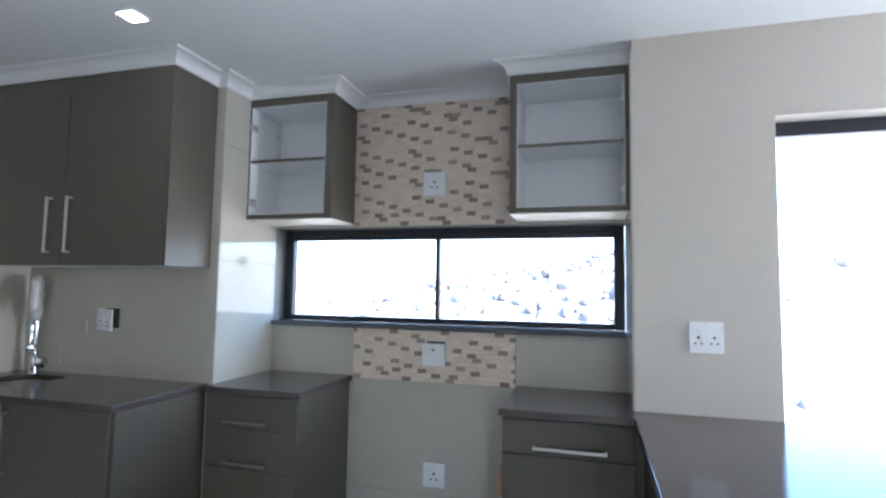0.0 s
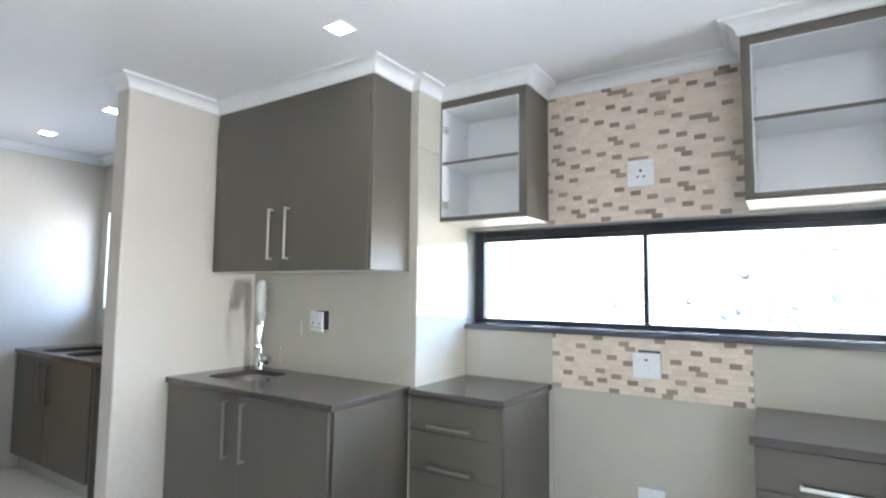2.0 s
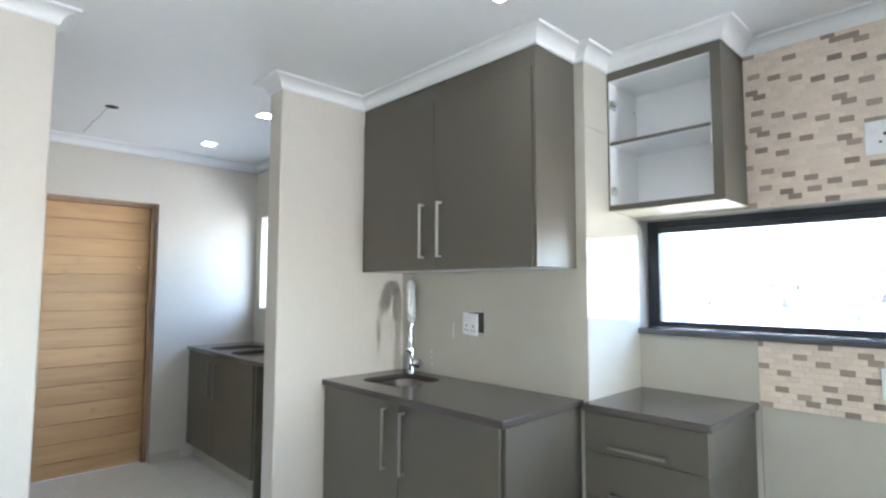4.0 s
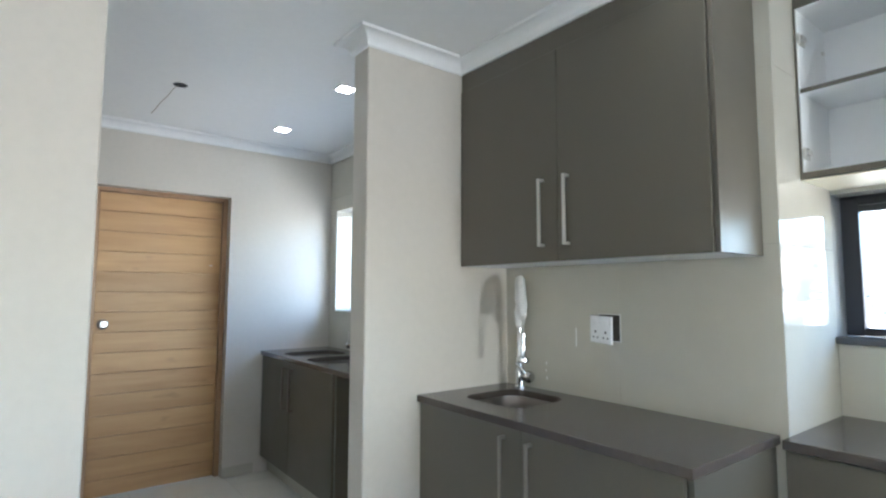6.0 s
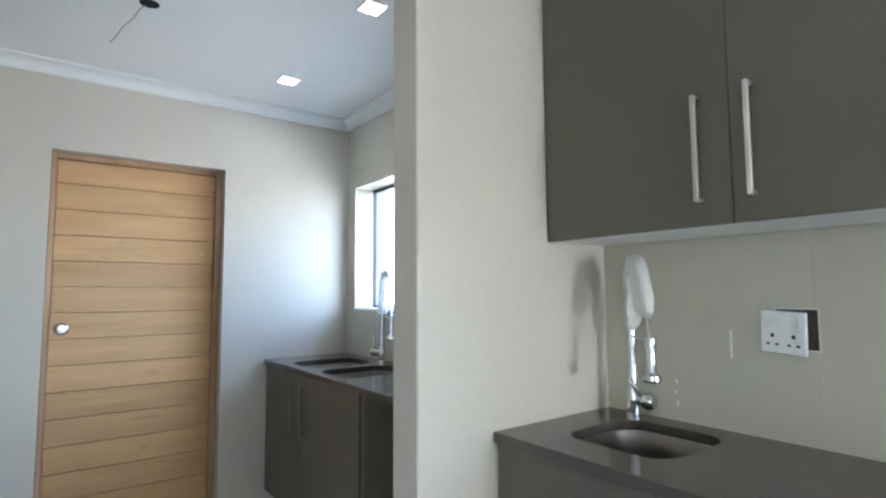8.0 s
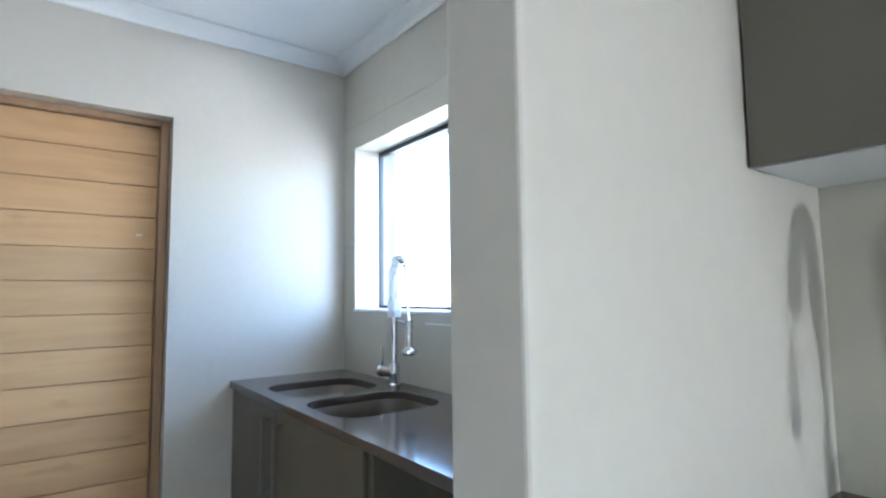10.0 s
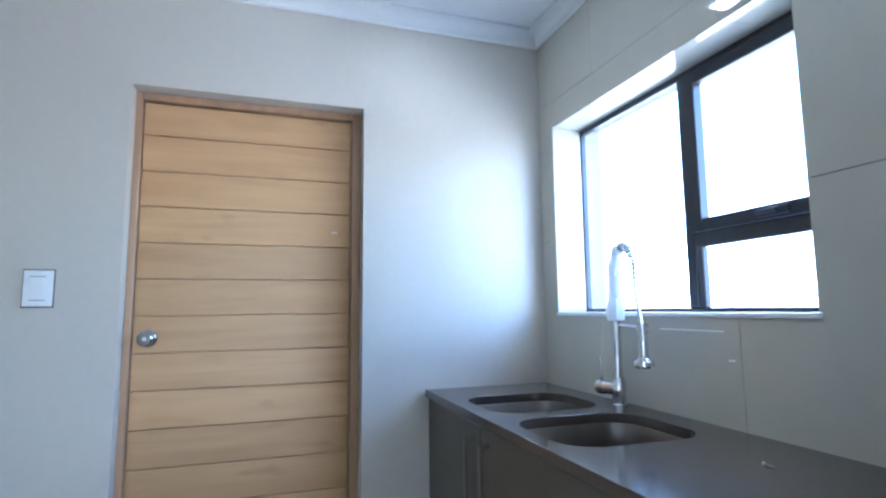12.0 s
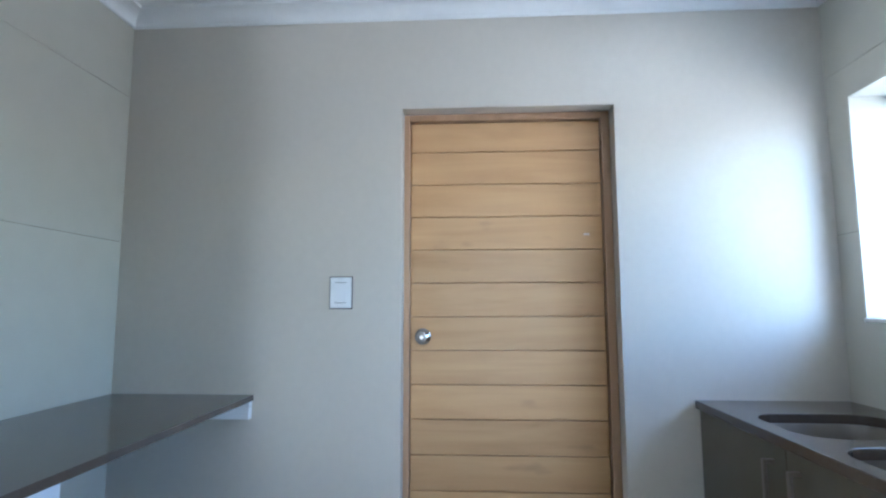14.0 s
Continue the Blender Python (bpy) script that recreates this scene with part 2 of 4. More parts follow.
def part(name, bm, mat, parent, label="", smooth=False):
    ob = new(name, mesh_of(name, bm, mat, smooth))
    ob.parent = parent
    if label:
        tagged(ob, label)
    return ob


def solid(name, bm, mat, label, category, kind="", smooth=False):
    return tagged(new(name, mesh_of(name, bm, mat, smooth)), label, category, "", kind)


def structure(name, bm, mat, label, category):
    return solid(name, bm, mat, label, category, "structure")


def minus(rect, hole):
    """Rectangles that are left of rect (u0, u1, v0, v1) when hole is taken out."""
    u0, u1, v0, v1 = rect
    a0, a1, b0, b1 = hole
    if a0 >= u1 or a1 <= u0 or b0 >= v1 or b1 <= v0:
        return [rect]
    out = []
    if a0 > u0:
        out.append((u0, a0, v0, v1))
    if a1 < u1:
        out.append((a1, u1, v0, v1))
    m0, m1 = max(u0, a0), min(u1, a1)
    if b0 > v0:
        out.append((m0, m1, v0, b0))
    if b1 < v1:
        out.append((m0, m1, b1, v1))
    return out


def wall(name, axis, a, b, u0, u1, v0, v1, holes, mat, label):
    """A wall between the planes a and b of an axis, with openings through it."""
    rects = [(u0, u1, v0, v1)]
    for h in holes:
        rects = [q for r in rects for q in minus(r, h)]
    bm = bmesh.new()
    for r in rects:
        box(bm, *((a, b, *r) if axis == "x" else (r[0], r[1], a, b, r[2], r[3])))
    bmesh.ops.remove_doubles(bm, verts=bm.verts[:], dist=1e-5)
    return structure(name, bm, mat, label, "wall")


def tiles(parent, axis, face, back, us, vs, holes=(), joint=0.002, mat=None):
    """Wall tiles between the lines us and vs, one object each, from the plane back out to the plane face."""
    for u0, u1 in zip(us, us[1:]):
        for v0, v1 in zip(vs, vs[1:]):
            rects = [(u0 + joint / 2, u1 - joint / 2, v0 + joint / 2, v1 - joint / 2)]
            for h in holes:
                rects = [q for r in rects for q in minus(r, h)]
            if not rects:
                continue
            bm = bmesh.new()
            for r in rects:
                box(bm, *((min(face, back), max(face, back), *r) if axis == "x" else (r[0], r[1], min(face, back), max(face, back), r[2], r[3])))
            part("tile", bm, mat or TILE, parent)


# ---------------------------------------------------------------- plan
XD, XL, XP = -5.5, -3.508, -3.375          # door wall, partition faces
YA, YB, YC, YS = 2.3, 2.808, 2.39, -0.545  # sink wall, window wall, window wall of the corner, scullery's far wall
XN, XC = -2.073, -0.041                    # sides of the window bay
YP, YT = 1.457, 0.475                      # ends of the partition and of the wall opposite it
ZC, ZS, ZM, ZT = 0.894, 0.905, 2.45, 2.515  # worktops, cornice foot, ceiling
T = 0.008                                  # tile thickness

WIN_S = (-5.388, -4.240, 1.199, 2.035)      # scullery window opening
WIN_K = (XN - 0.008, XC + 0.008, 1.165, 1.752)  # long kitchen window
WIN_C = (0.522, 2.45, 0.45, 2.127)           # corner window
DOOR = (0.622, 1.478, -0.01, 2.067)

floor = structure("floor", boxes((-5.9, 3.4, -3.9, 3.1, -0.12, -0.008)), GROUT, "cream polished porcelain floor with thin grey joints", "floor")
ceiling = structure("ceiling", boxes((-5.9, 3.4, -3.9, 3.1, ZT, ZT + 0.12)), CEILING, "smooth white painted ceiling", "ceiling")
wall_sink = wall("wall_sink", "y", YA + T, YA + 0.25, -5.9, XN - T, -0.1, ZT, [WIN_S], GROUT, "masonry wall tiled in polished beige behind both sinks")
wall_bay = wall("wall_window_bay", "y", YB + T, YB + 0.25, XN - 0.25, XC + 0.25, -0.1, ZT, [WIN_K], GROUT, "tiled beige wall with a long low window")
wall_bay_left = wall("wall_bay_left", "x", XN - 0.25, XN - T, YA + 0.25, YB + T, -0.1, ZT, [], GROUT, "tiled side of the window bay beside the drawers")
wall_corner = wall("wall_corner_window", "y", YC, YC + 0.22, XC + T, 3.4, -0.1, ZT, [WIN_C], PAINT, "beige painted wall with a large bright window above the worktop")
wall_bay_right = wall("wall_bay_right", "x", XC + T, XC + 0.25, YC + 0.22, YB + T, -0.1, ZT, [], GROUT, "tiled side of the window bay under the open cabinet")
wall_door = wall("wall_door", "x", XD - 0.22, XD, YS - 0.2, YA + T, -0.1, ZT, [DOOR], PAINT, "beige painted wall with a wooden plank door")
wall_scullery = wall("wall_scullery_end", "y", YS - 0.2, YS - T, XD, XL, -0.1, ZT, [], GROUT, "tiled scullery wall above a dark shelf top")
wall_stub = wall("wall_kitchen_side", "x", XL, XP, -3.7, YT, -0.1, ZT, [], PAINT, "beige painted wall beside the scullery opening")
partition = wall("wall_partition", "x", XL, XP, YP, YA + T, -0.1, ZT, [], PAINT, "short beige painted partition between kitchen and scullery")
for plaster in (partition, wall_stub):
    rounding = plaster.modifiers.new("rounded corner", "BEVEL")
    rounding.width, rounding.segments = 0.008, 3
# closing wall out of view; its opening is added to light the bay
wall_back = wall("wall_back", "y", -3.9, -3.7, -3.6, 3.4, -0.1, ZT, [(1.0, 1.78, 0.0, 2.1)], PAINT, "unseen beige closing wall with an opening added for fill light")
# also out of view; opening added so that light enters from the east
wall_east = wall("wall_east", "x", 3.2, 3.4, -3.7, YC, -0.1, ZT, [(1.5, 2.3, 0.0, 2.1)], PAINT, "unseen beige closing wall with an opening added for east light")

# ---------------------------------------------------------------- cornice
CHAIN = [(XP, -3.7), (XP, YT), (XL, YT), (XL, YS), (XD, YS), (XD, YA), (XL, YA), (XL, YP), (XP, YP), (XP, 1.993), (-2.124, 1.993), (-2.124, YA),
         (XN, YA), (XN, 2.51), (-1.548, 2.51), (-1.548, YB), (-0.592, YB), (-0.592, 2.51), (XC + 0.005, 2.51)]


def cornice():
    profile = [(0.0, ZM), (0.007, ZM)]
    for k in range(7):
        a = math.pi / 2 * k / 6
        profile.append((0.012 + 0.052 * (1 - math.cos(a)), ZM + 0.006 + 0.046 * math.sin(a)))
    profile += [(0.072, ZM + 0.053), (0.074, ZT - 0.001), (0.0, ZT - 0.001)]
    bm = bmesh.new()
    pts = [Vector(p) for p in CHAIN]
    rows = []
    for k, p in enumerate(pts):
        din = (p - pts[k - 1]).normalized() if k else (pts[1] - p).normalized()
        dout = (pts[k + 1] - p).normalized() if k < len(pts) - 1 else din
        n1, n2 = Vector((din.y, -din.x)), Vector((dout.y, -dout.x))
        n = (n1 + n2) / (1 + n1.dot(n2))
        rows.append([(p.x + n.x * u, p.y + n.y * u, z) for u, z in profile])
    loft(bm, rows)
    return structure("cornice", bm, CORNICE, "white coved plaster cornice along walls and cabinets", "cornice")


cornice()


# ---------------------------------------------------------------- windows
def window(name, y0, y1, x0, x1, z0, z1, bars, panes, label):
    """A window of dark aluminium bars (x0, x1, z0, z1) and glass panes, between the planes y0 and y1."""
    w = thing(name, label, "window", ((x0 + x1) / 2, y0, z0), "structure")
    for k, (a, b, c, d, *deep) in enumerate(bars):
        s = deep[0] if deep else 0.0
        p = part("window_frame", soft_box(a, b, y0 - s, y1, c, d, 0.003), FRAME, w)
        p.matrix_parent_inverse = Matrix.Translation(-w.location)
    for a, b, c, d in panes:
        p = part("pane", boxes((a, b, (y0 + y1) / 2 - 0.003, (y0 + y1) / 2 + 0.003, c, d)), GLASS, w)
        p.matrix_parent_inverse = Matrix.Translation(-w.location)
        p.visible_shadow = False
    return w


KX0, KX1, KZ0, KZ1, KM = XN, XC, 1.192, 1.752, -1.07
window("window_1", 2.915, 2.965, KX0, KX1, KZ0, KZ1,
       [(KX0, KX0 + 0.06, KZ0, KZ1), (KX1 - 0.055, KX1, KZ0, KZ1), (KX0 + 0.06, KX1 - 0.055, KZ0, KZ0 + 0.032), (KX0 + 0.06, KX1 - 0.055, KZ1 - 0.07, KZ1),
        (KX0 + 0.06, KX1 - 0.055, KZ1 - 0.045, KZ1 - 0.035, 0.012), (KM - 0.012, KM + 0.012, KZ0 + 0.032, KZ1 - 0.07)],
       [(KX0 + 0.055, KM, KZ0 + 0.028, KZ1 - 0.066), (KM, KX1 - 0.05, KZ0 + 0.028, KZ1 - 0.066)], "long low window in a charcoal aluminium frame")
sx0, sx1, sz0, sz1 = -5.388, -4.240, 1.213, 2.035
window("window_2", 2.44, 2.466, sx0, sx1, sz0, sz1,
       [(sx0, sx0 + 0.014, sz0, sz1), (sx1 - 0.035, sx1, sz0, sz1), (sx0 + 0.014, sx1 - 0.035, sz0, sz0 + 0.014), (sx0 + 0.014, sx1 - 0.035, sz1 - 0.03, sz1),
        (-4.785, -4.7421, sz0 + 0.014, sz1 - 0.03), (-4.742, -4.70, 1.47, sz1 - 0.030, 0.012), (-4.742, sx1 - 0.035, 1.422, 1.4698), (-4.6998, sx1 - 0.035, 1.470, 1.512, 0.012), (-4.6998, sx1 - 0.035, sz1 - 0.072, sz1 - 0.030, 0.012), (-4.742, -4.715, sz0 + 0.014, 1.422)],
       [(sx0 + 0.01, -4.78, sz0 + 0.014, sz1 - 0.026), (-4.71, sx1 - 0.03, 1.505, sz1 - 0.065), (-4.72, sx1 - 0.03, sz0 + 0.014, 1.43)], "scullery window in a charcoal frame with a top-hung sash")
window_latch = thing("window_latch", "dark window latch on the sash's lower rail", "latch", (-4.44, 2.42, 1.49))
lp = part("latch_plate", soft_box(-0.05, 0.05, -0.004, 0.006, -0.012, 0.012, 0.002), FRAME, window_latch)
lp = part("latch_lever", soft_box(-0.045, 0.02, -0.016, -0.005, -0.005, 0.006, 0.002), FRAME, window_latch)
cx0, cx1, cz0, cz1 = WIN_C
window("window_3", 2.50, 2.55, cx0, cx1, cz0, cz1,
       [(cx0, cx0 + 0.03, cz0, cz1), (cx1 - 0.04, cx1, cz0, cz1), (cx0 + 0.03, cx1 - 0.04, cz0, cz0 + 0.03), (cx0 + 0.03, cx1 - 0.04, cz1 - 0.06, cz1)],
       [(cx0 + 0.025, cx1 - 0.035, cz0 + 0.025, cz1 - 0.055)], "large corner window in a charcoal frame above the worktop")
structure("window_sill", soft_box(XN, XC, YB - 0.025, 2.915, 1.165, 1.192, 0.003), SILL, "dark stone sill under the long window", "sill")
structure("window_sill_scullery", soft_box(-5.388, -4.240, YA - 0.005, 2.44, 1.1995, 1.213, 0.002), CORNICE, "white sill of the scullery window", "sill")
# reveals
tiles(wall_sink, "x", -5.388 + T, -5.388, [YA, 2.44], [1.213, 2.035])
tiles(wall_sink, "x", -4.240 - T, -4.240, [YA, 2.44], [1.213, 2.035])
for a, b in ((-5.388 + T, -5.07), (-5.07, -4.445), (-4.445, -4.240 - T)):
    part("tile", boxes((a + 0.001, b - 0.001, YA, 2.44, 2.035 - T, 2.035 - 0.0005)), TILE, wall_sink)
for a, b in ((XN, -1.45), (-1.45, -0.825), (-0.825, XC)):
    part("tile", boxes((a + 0.001, b - 0.001, YB, 2.915, 1.752 - 0.006, 1.752 - 0.0005)), TILE, wall_bay)


# ---------------------------------------------------------------- door
def plank_door():
    d = thing("door_1", "closed golden wooden door of horizontal planks in a brown frame", "door", (XD - 0.09, 1.05, 0), "structure")
    inv = Matrix.Translation(-d.location)
    y0, y1, z1 = DOOR[0], DOOR[1], DOOR[3]

    def add(name, bm, mat, smooth=False, label="", parent=None):
        p = part(name, bm, mat, d if parent is None else parent, label, smooth)
        if parent is None:
            p.matrix_parent_inverse = inv
        return p
    for a, b, c, e in ((y0, y0 + 0.024, 0, z1), (y1 - 0.036, y1, 0, z1), (y0 + 0.024, y1 - 0.036, z1 - 0.030, z1)):
        add("door_frame", soft_box(XD - 0.16, XD - 0.072, a, b, c, e, 0.003), JAMB, label="brown wooden door frame")
    add("door_core", boxes((XD - 0.135, XD - 0.11, y0 + 0.008, y1 - 0.008, 0.005, z1 - 0.008)), JAMB)
    top = z1 - 0.033
    edges = [top, 1.906, 1.766, 1.628, 1.490, 1.353, 1.216, 1.080, 0.943, 0.806, 0.668, 0.530, 0.392, 0.254, 0.118, 0.006]
    for a, b in zip(edges, edges[1:]):
        bm = soft_box(XD - 0.11, XD - 0.092, y0 + 0.027, y1 - 0.039, b + 0.0012, a - 0.0012, 0.0020)
        add("plank", bm, WOOD)
    kb = add("door_knob", lathe("x", (0.700, 1.135), [(XD - 0.092, 0.032), (XD - 0.086, 0.033), (XD - 0.082, 0.026), (XD - 0.074, 0.013), (XD - 0.060, 0.012), (XD - 0.055, 0.020), (XD - 0.045, 0.027), (XD - 0.032, 0.026), (XD - 0.027, 0.020), (XD - 0.0265, 0.0005)], 24), KNOB, True, "polished steel door knob")
    part("keyhole", lathe("x", (0.700, 1.135), [(XD - 0.0262, 0.008), (XD - 0.0235, 0.007)], 14), HANDLE, kb)
    add("plank_mark", soft_box(XD - 0.0919, XD - 0.0912, 1.362, 1.386, 1.547, 1.556, 0.0003), MORTAR, label="pale scuff on a plank")
    return d


plank_door()


# ---------------------------------------------------------------- cabinets
def bar_handle(parent, x, y, z0, z1, upright=True, mat=None):
    """A square D-handle on a front at the plane y."""
    s = 0.0065
    bm = bmesh.new()
    if upright:
        box(bm, x - s, x + s, y - 0.034, y - 0.023, z0, z1)
        box(bm, x - s, x + s, y - 0.023, y, z0, z0 + 0.011)
        box(bm, x - s, x + s, y - 0.023, y, z1 - 0.011, z1)
    else:
        box(bm, z0, z1, y - 0.034, y - 0.023, x - s, x + s)
        box(bm, z0, z0 + 0.011, y - 0.023, y, x - s, x + s)
        box(bm, z1 - 0.011, z1, y - 0.023, y, x - s, x + s)
    bmesh.ops.bevel(bm, geom=bm.edges[:], offset=0.0015, segments=1, affect="EDGES")
    return part("handle", bm, mat or HANDLE, parent, "dull dark bar handle" if mat else "satin nickel bar handle")


def carcass(c, x0, x1, y0, y1, z0, z1, b=0.016):
    for name, row in (("side_panel", (x0, x0 + b, y0, y1, z0, z1)), ("side_panel", (x1 - b, x1, y0, y1, z0, z1)), ("bottom_panel", (x0 + b, x1 - b, y0, y1, z0, z0 + b)),
                      ("top_rail", (x0 + b, x1 - b, y0, y0 + 0.08, z1 - b, z1)), ("back_panel", (x0 + b, x1 - b, y1 - 0.006, y1, z0 + b, z1))):
        part(name, boxes(row), TAUPE, c)


def base_cabinet(name, x0, x1, yf, yb, top, doors, handles, label, kick=0.115, kick_mat=None):
    c = thing(name, label, "cabinet")
    carcass(c, x0, x1, yf + 0.018, yb, kick, top)
    part("plinth", boxes((x0 + 0.002, x1 - 0.002, yf + 0.06, yf + 0.076, 0, kick)), kick_mat or TAUPE, c)
    for (a, b), h in zip(doors, handles):
        d = part("door", soft_box(a + 0.0015, b - 0.0015, yf, yf + 0.017, kick + 0.003, top - 0.004, 0.0012), TAUPE, c)
        bar_handle(d, h, yf, 0.548, 0.828, True, DULL)
    return c


def drawer_unit(name, x0, x1, yf, yb, top, lines, handles, hx, label, bar=None):
    c = thing(name, label, "drawer unit")
    carcass(c, x0, x1, yf + 0.018, yb, 0.115, top)
    part("plinth", boxes((x0 + 0.002, x1 - 0.002, yf + 0.06, yf + 0.076, 0, 0.115)), TAUPE, c)
    for a, b, h in zip(lines[1:], lines, handles):
        d = part("drawer_front", soft_box(x0 + 0.0015, x1 - 0.0015, yf, yf + 0.017, a + 0.0015, b - 0.0015, 0.0012), TAUPE, c)
        bar_handle(d, h, yf, hx[0], hx[1], False, bar)
    return c


base_cabinet("sink_base_cabinet", XP + 0.003, -2.113, 1.747, YA - 0.004, ZC - 0.030, [(XP + 0.003, -2.738), (-2.738, -2.131)], [-2.822, -2.690], "taupe sink cabinet with two closed doors and bar handles")
base_cabinet("scullery_base_cabinet", XD + 0.004, -4.262, 1.752, YA - 0.004, ZS - 0.030, [(XD + 0.004, -4.945), (-4.945, -4.275)], [-5.006, -4.884], "taupe scullery sink cabinet with two closed doors", 0.115, TILE)
drawer_unit("drawer_unit", XN + 0.003, -1.553, 2.250, YB - 0.004, ZC - 0.030, [0.860, 0.700, 0.510, 0.118], [0.735, 0.540, 0.165], (-1.945, -1.700), "taupe three-drawer unit beside the window bay's wall", DULL)
drawer_unit("drawer_unit", -0.575, XC - 0.004, 2.250, YB - 0.004, ZC - 0.030, [0.860, 0.713, 0.415, 0.118], [0.748, 0.450, 0.165], (-0.446, -0.150), "taupe drawer unit with a long satin handle")
part_panel = thing("end_panel", "dark taupe board standing under the scullery worktop", "panel", (-4.23, 1.75, 0))
part("board", soft_box(-0.012, 0.004, 0.004, 0.54, 0.0, ZS - 0.031, 0.001), TAUPE, part_panel)
corner_cabinet = thing("corner_base_cabinet", "dark taupe cabinet carrying the corner worktop", "cabinet")
part("body", boxes((0.0, 1.66, 1.26, YC - 0.004, 0.10, ZC - 0.030)), TAUPE, corner_cabinet)
part("plinth", boxes((0.05, 1.62, 1.31, YC - 0.01, 0.0, 0.0995)), TAUPE, corner_cabinet)


def rounded(x0, x1, y0, y1, r, n=6):
    out = []
    for cx, cy, a0 in ((x1 - r, y1 - r, 0), (x0 + r, y1 - r, 90), (x0 + r, y0 + r, 180), (x1 - r, y0 + r, 270)):
        for k in range(n + 1):
            a = radians(a0 + 90 * k / n)
            out.append((cx + r * math.cos(a), cy + r * math.sin(a)))
    return out


def slab(outer, holes, z0, z1):
    """A worktop with rounded cut-outs."""
    bm = bmesh.new()
    loops = []
    for z in (z1, z0):
        edges, lay = [], []
        for loop in [outer] + holes:
            vs = [bm.verts.new((x, y, z)) for x, y in loop]
            lay.append(vs)
            edges += [bm.edges.new((vs[k], vs[(k + 1) % len(vs)])) for k in range(len(vs))]
        bmesh.ops.triangle_fill(bm, use_beauty=True, use_dissolve=False, edges=edges)
        loops.append(lay)
    for a, b in zip(*loops):
        for k in range(len(a)):
            bm.faces.new((a[k], a[(k + 1) % len(a)], b[(k + 1) % len(b)], b[k]))
    return bm


def rect(x0, x1, y0, y1):
    return [(x0, y0), (x1, y0), (x1, y1), (x0, y1)]


def worktop(outer, holes, z, label, thick=0.030):
    bm = slab(outer, holes, z - thick, z)
    ob = solid("worktop", bm, QUARTZ, label, "worktop")
    bv = ob.modifiers.new("edge", "BEVEL")
    bv.width, bv.segments, bv.limit_method, bv.angle_limit = 0.002, 2, "ANGLE", radians(40)
    return ob


SINK_K = (-3.230, -2.897, 1.868, 2.206)
SINK_1, SINK_2 = (-5.25, -4.908, 1.800, 2.195), (-4.825, -4.470, 1.790, 2.195)
worktop(rect(XP + 0.001, -2.099, 1.731, YA - 0.001), [rounded(*SINK_K, 0.075)], ZC, "polished dark grey quartz worktop with a sink cut-out")
worktop(rect(XD + 0.001, XL - 0.001, 1.737, YA - 0.001), [rounded(*SINK_1, 0.10), rounded(*SINK_2, 0.10)], ZS, "polished dark grey quartz worktop with two sink cut-outs")
worktop(rect(XN + 0.001, -1.537, 2.235, YB - 0.001), [], ZC, "dark grey quartz worktop on the drawer unit")
worktop([(-0.589, 2.235), (XC, 2.235), (XC, 1.22), (1.70, 1.22), (1.70, YC - 0.001), (XC - 0.001, YC - 0.001), (XC - 0.001, YB - 0.001), (-0.589, YB - 0.001)], [], ZC, "dark grey quartz worktop running round under the corner window")
worktop(rect(XD + 0.001, XL - 0.001, YS + 0.001, 0.040), [], ZS + 0.008, "dark grey quartz shelf top along the scullery's end wall", 0.022)


def bowl(rim, z, label, depth=0.18):
    x0, x1, y0, y1 = rim
    s = thing("sink", label, "sink", ((x0 + x1) / 2, (y0 + y1) / 2, z - depth))
    inv = Matrix.Translation(-s.location)
    bm = bmesh.new()
    rows = []
    for grow, h, r in ((0.022, 0, 0.115), (0.004, 0, 0.105), (0.002, -0.004, 0.103), (-0.006, -0.06, 0.095), (-0.012, -depth + 0.05, 0.075), (-0.022, -depth + 0.02, 0.065), (-0.045, -depth + 0.004, 0.05), (-0.08, -depth, 0.04)):
        rows.append([(x, y, z + h) for x, y in rounded(x0 - grow, x1 + grow, y0 - grow, y1 + grow, r)])
    for k, row in enumerate(rows):
        rows[k] = [bm.verts.new(p) for p in row]
    for a, b in zip(rows, rows[1:]):
        for k in range(len(a)):
            bm.faces.new((a[k], a[(k + 1) % len(a)], b[(k + 1) % len(b)], b[k]))
    bm.faces.new(rows[-1])
    p = part("basin", bm, STEEL, s, "", True)
    p.matrix_parent_inverse = inv
    cx, cy = (x0 + x1) / 2, (y0 + y1) / 2
    p = part("drain", lathe("z", (cx, cy), [(z - depth + 0.001, 0.045), (z - depth + 0.004, 0.044), (z - depth + 0.003, 0.032), (z - depth + 0.0015, 0.02)], 24), CHROME, s, "round chrome drain", True)
    p.matrix_parent_inverse = inv
    return s


bowl(SINK_K, ZC - 0.031, "small undermount stainless steel sink in the kitchen worktop")
bowl(SINK_1, ZS - 0.031, "undermount stainless steel sink beside the door wall")
bowl(SINK_2, ZS - 0.031, "undermount stainless steel sink beside the twin sink")


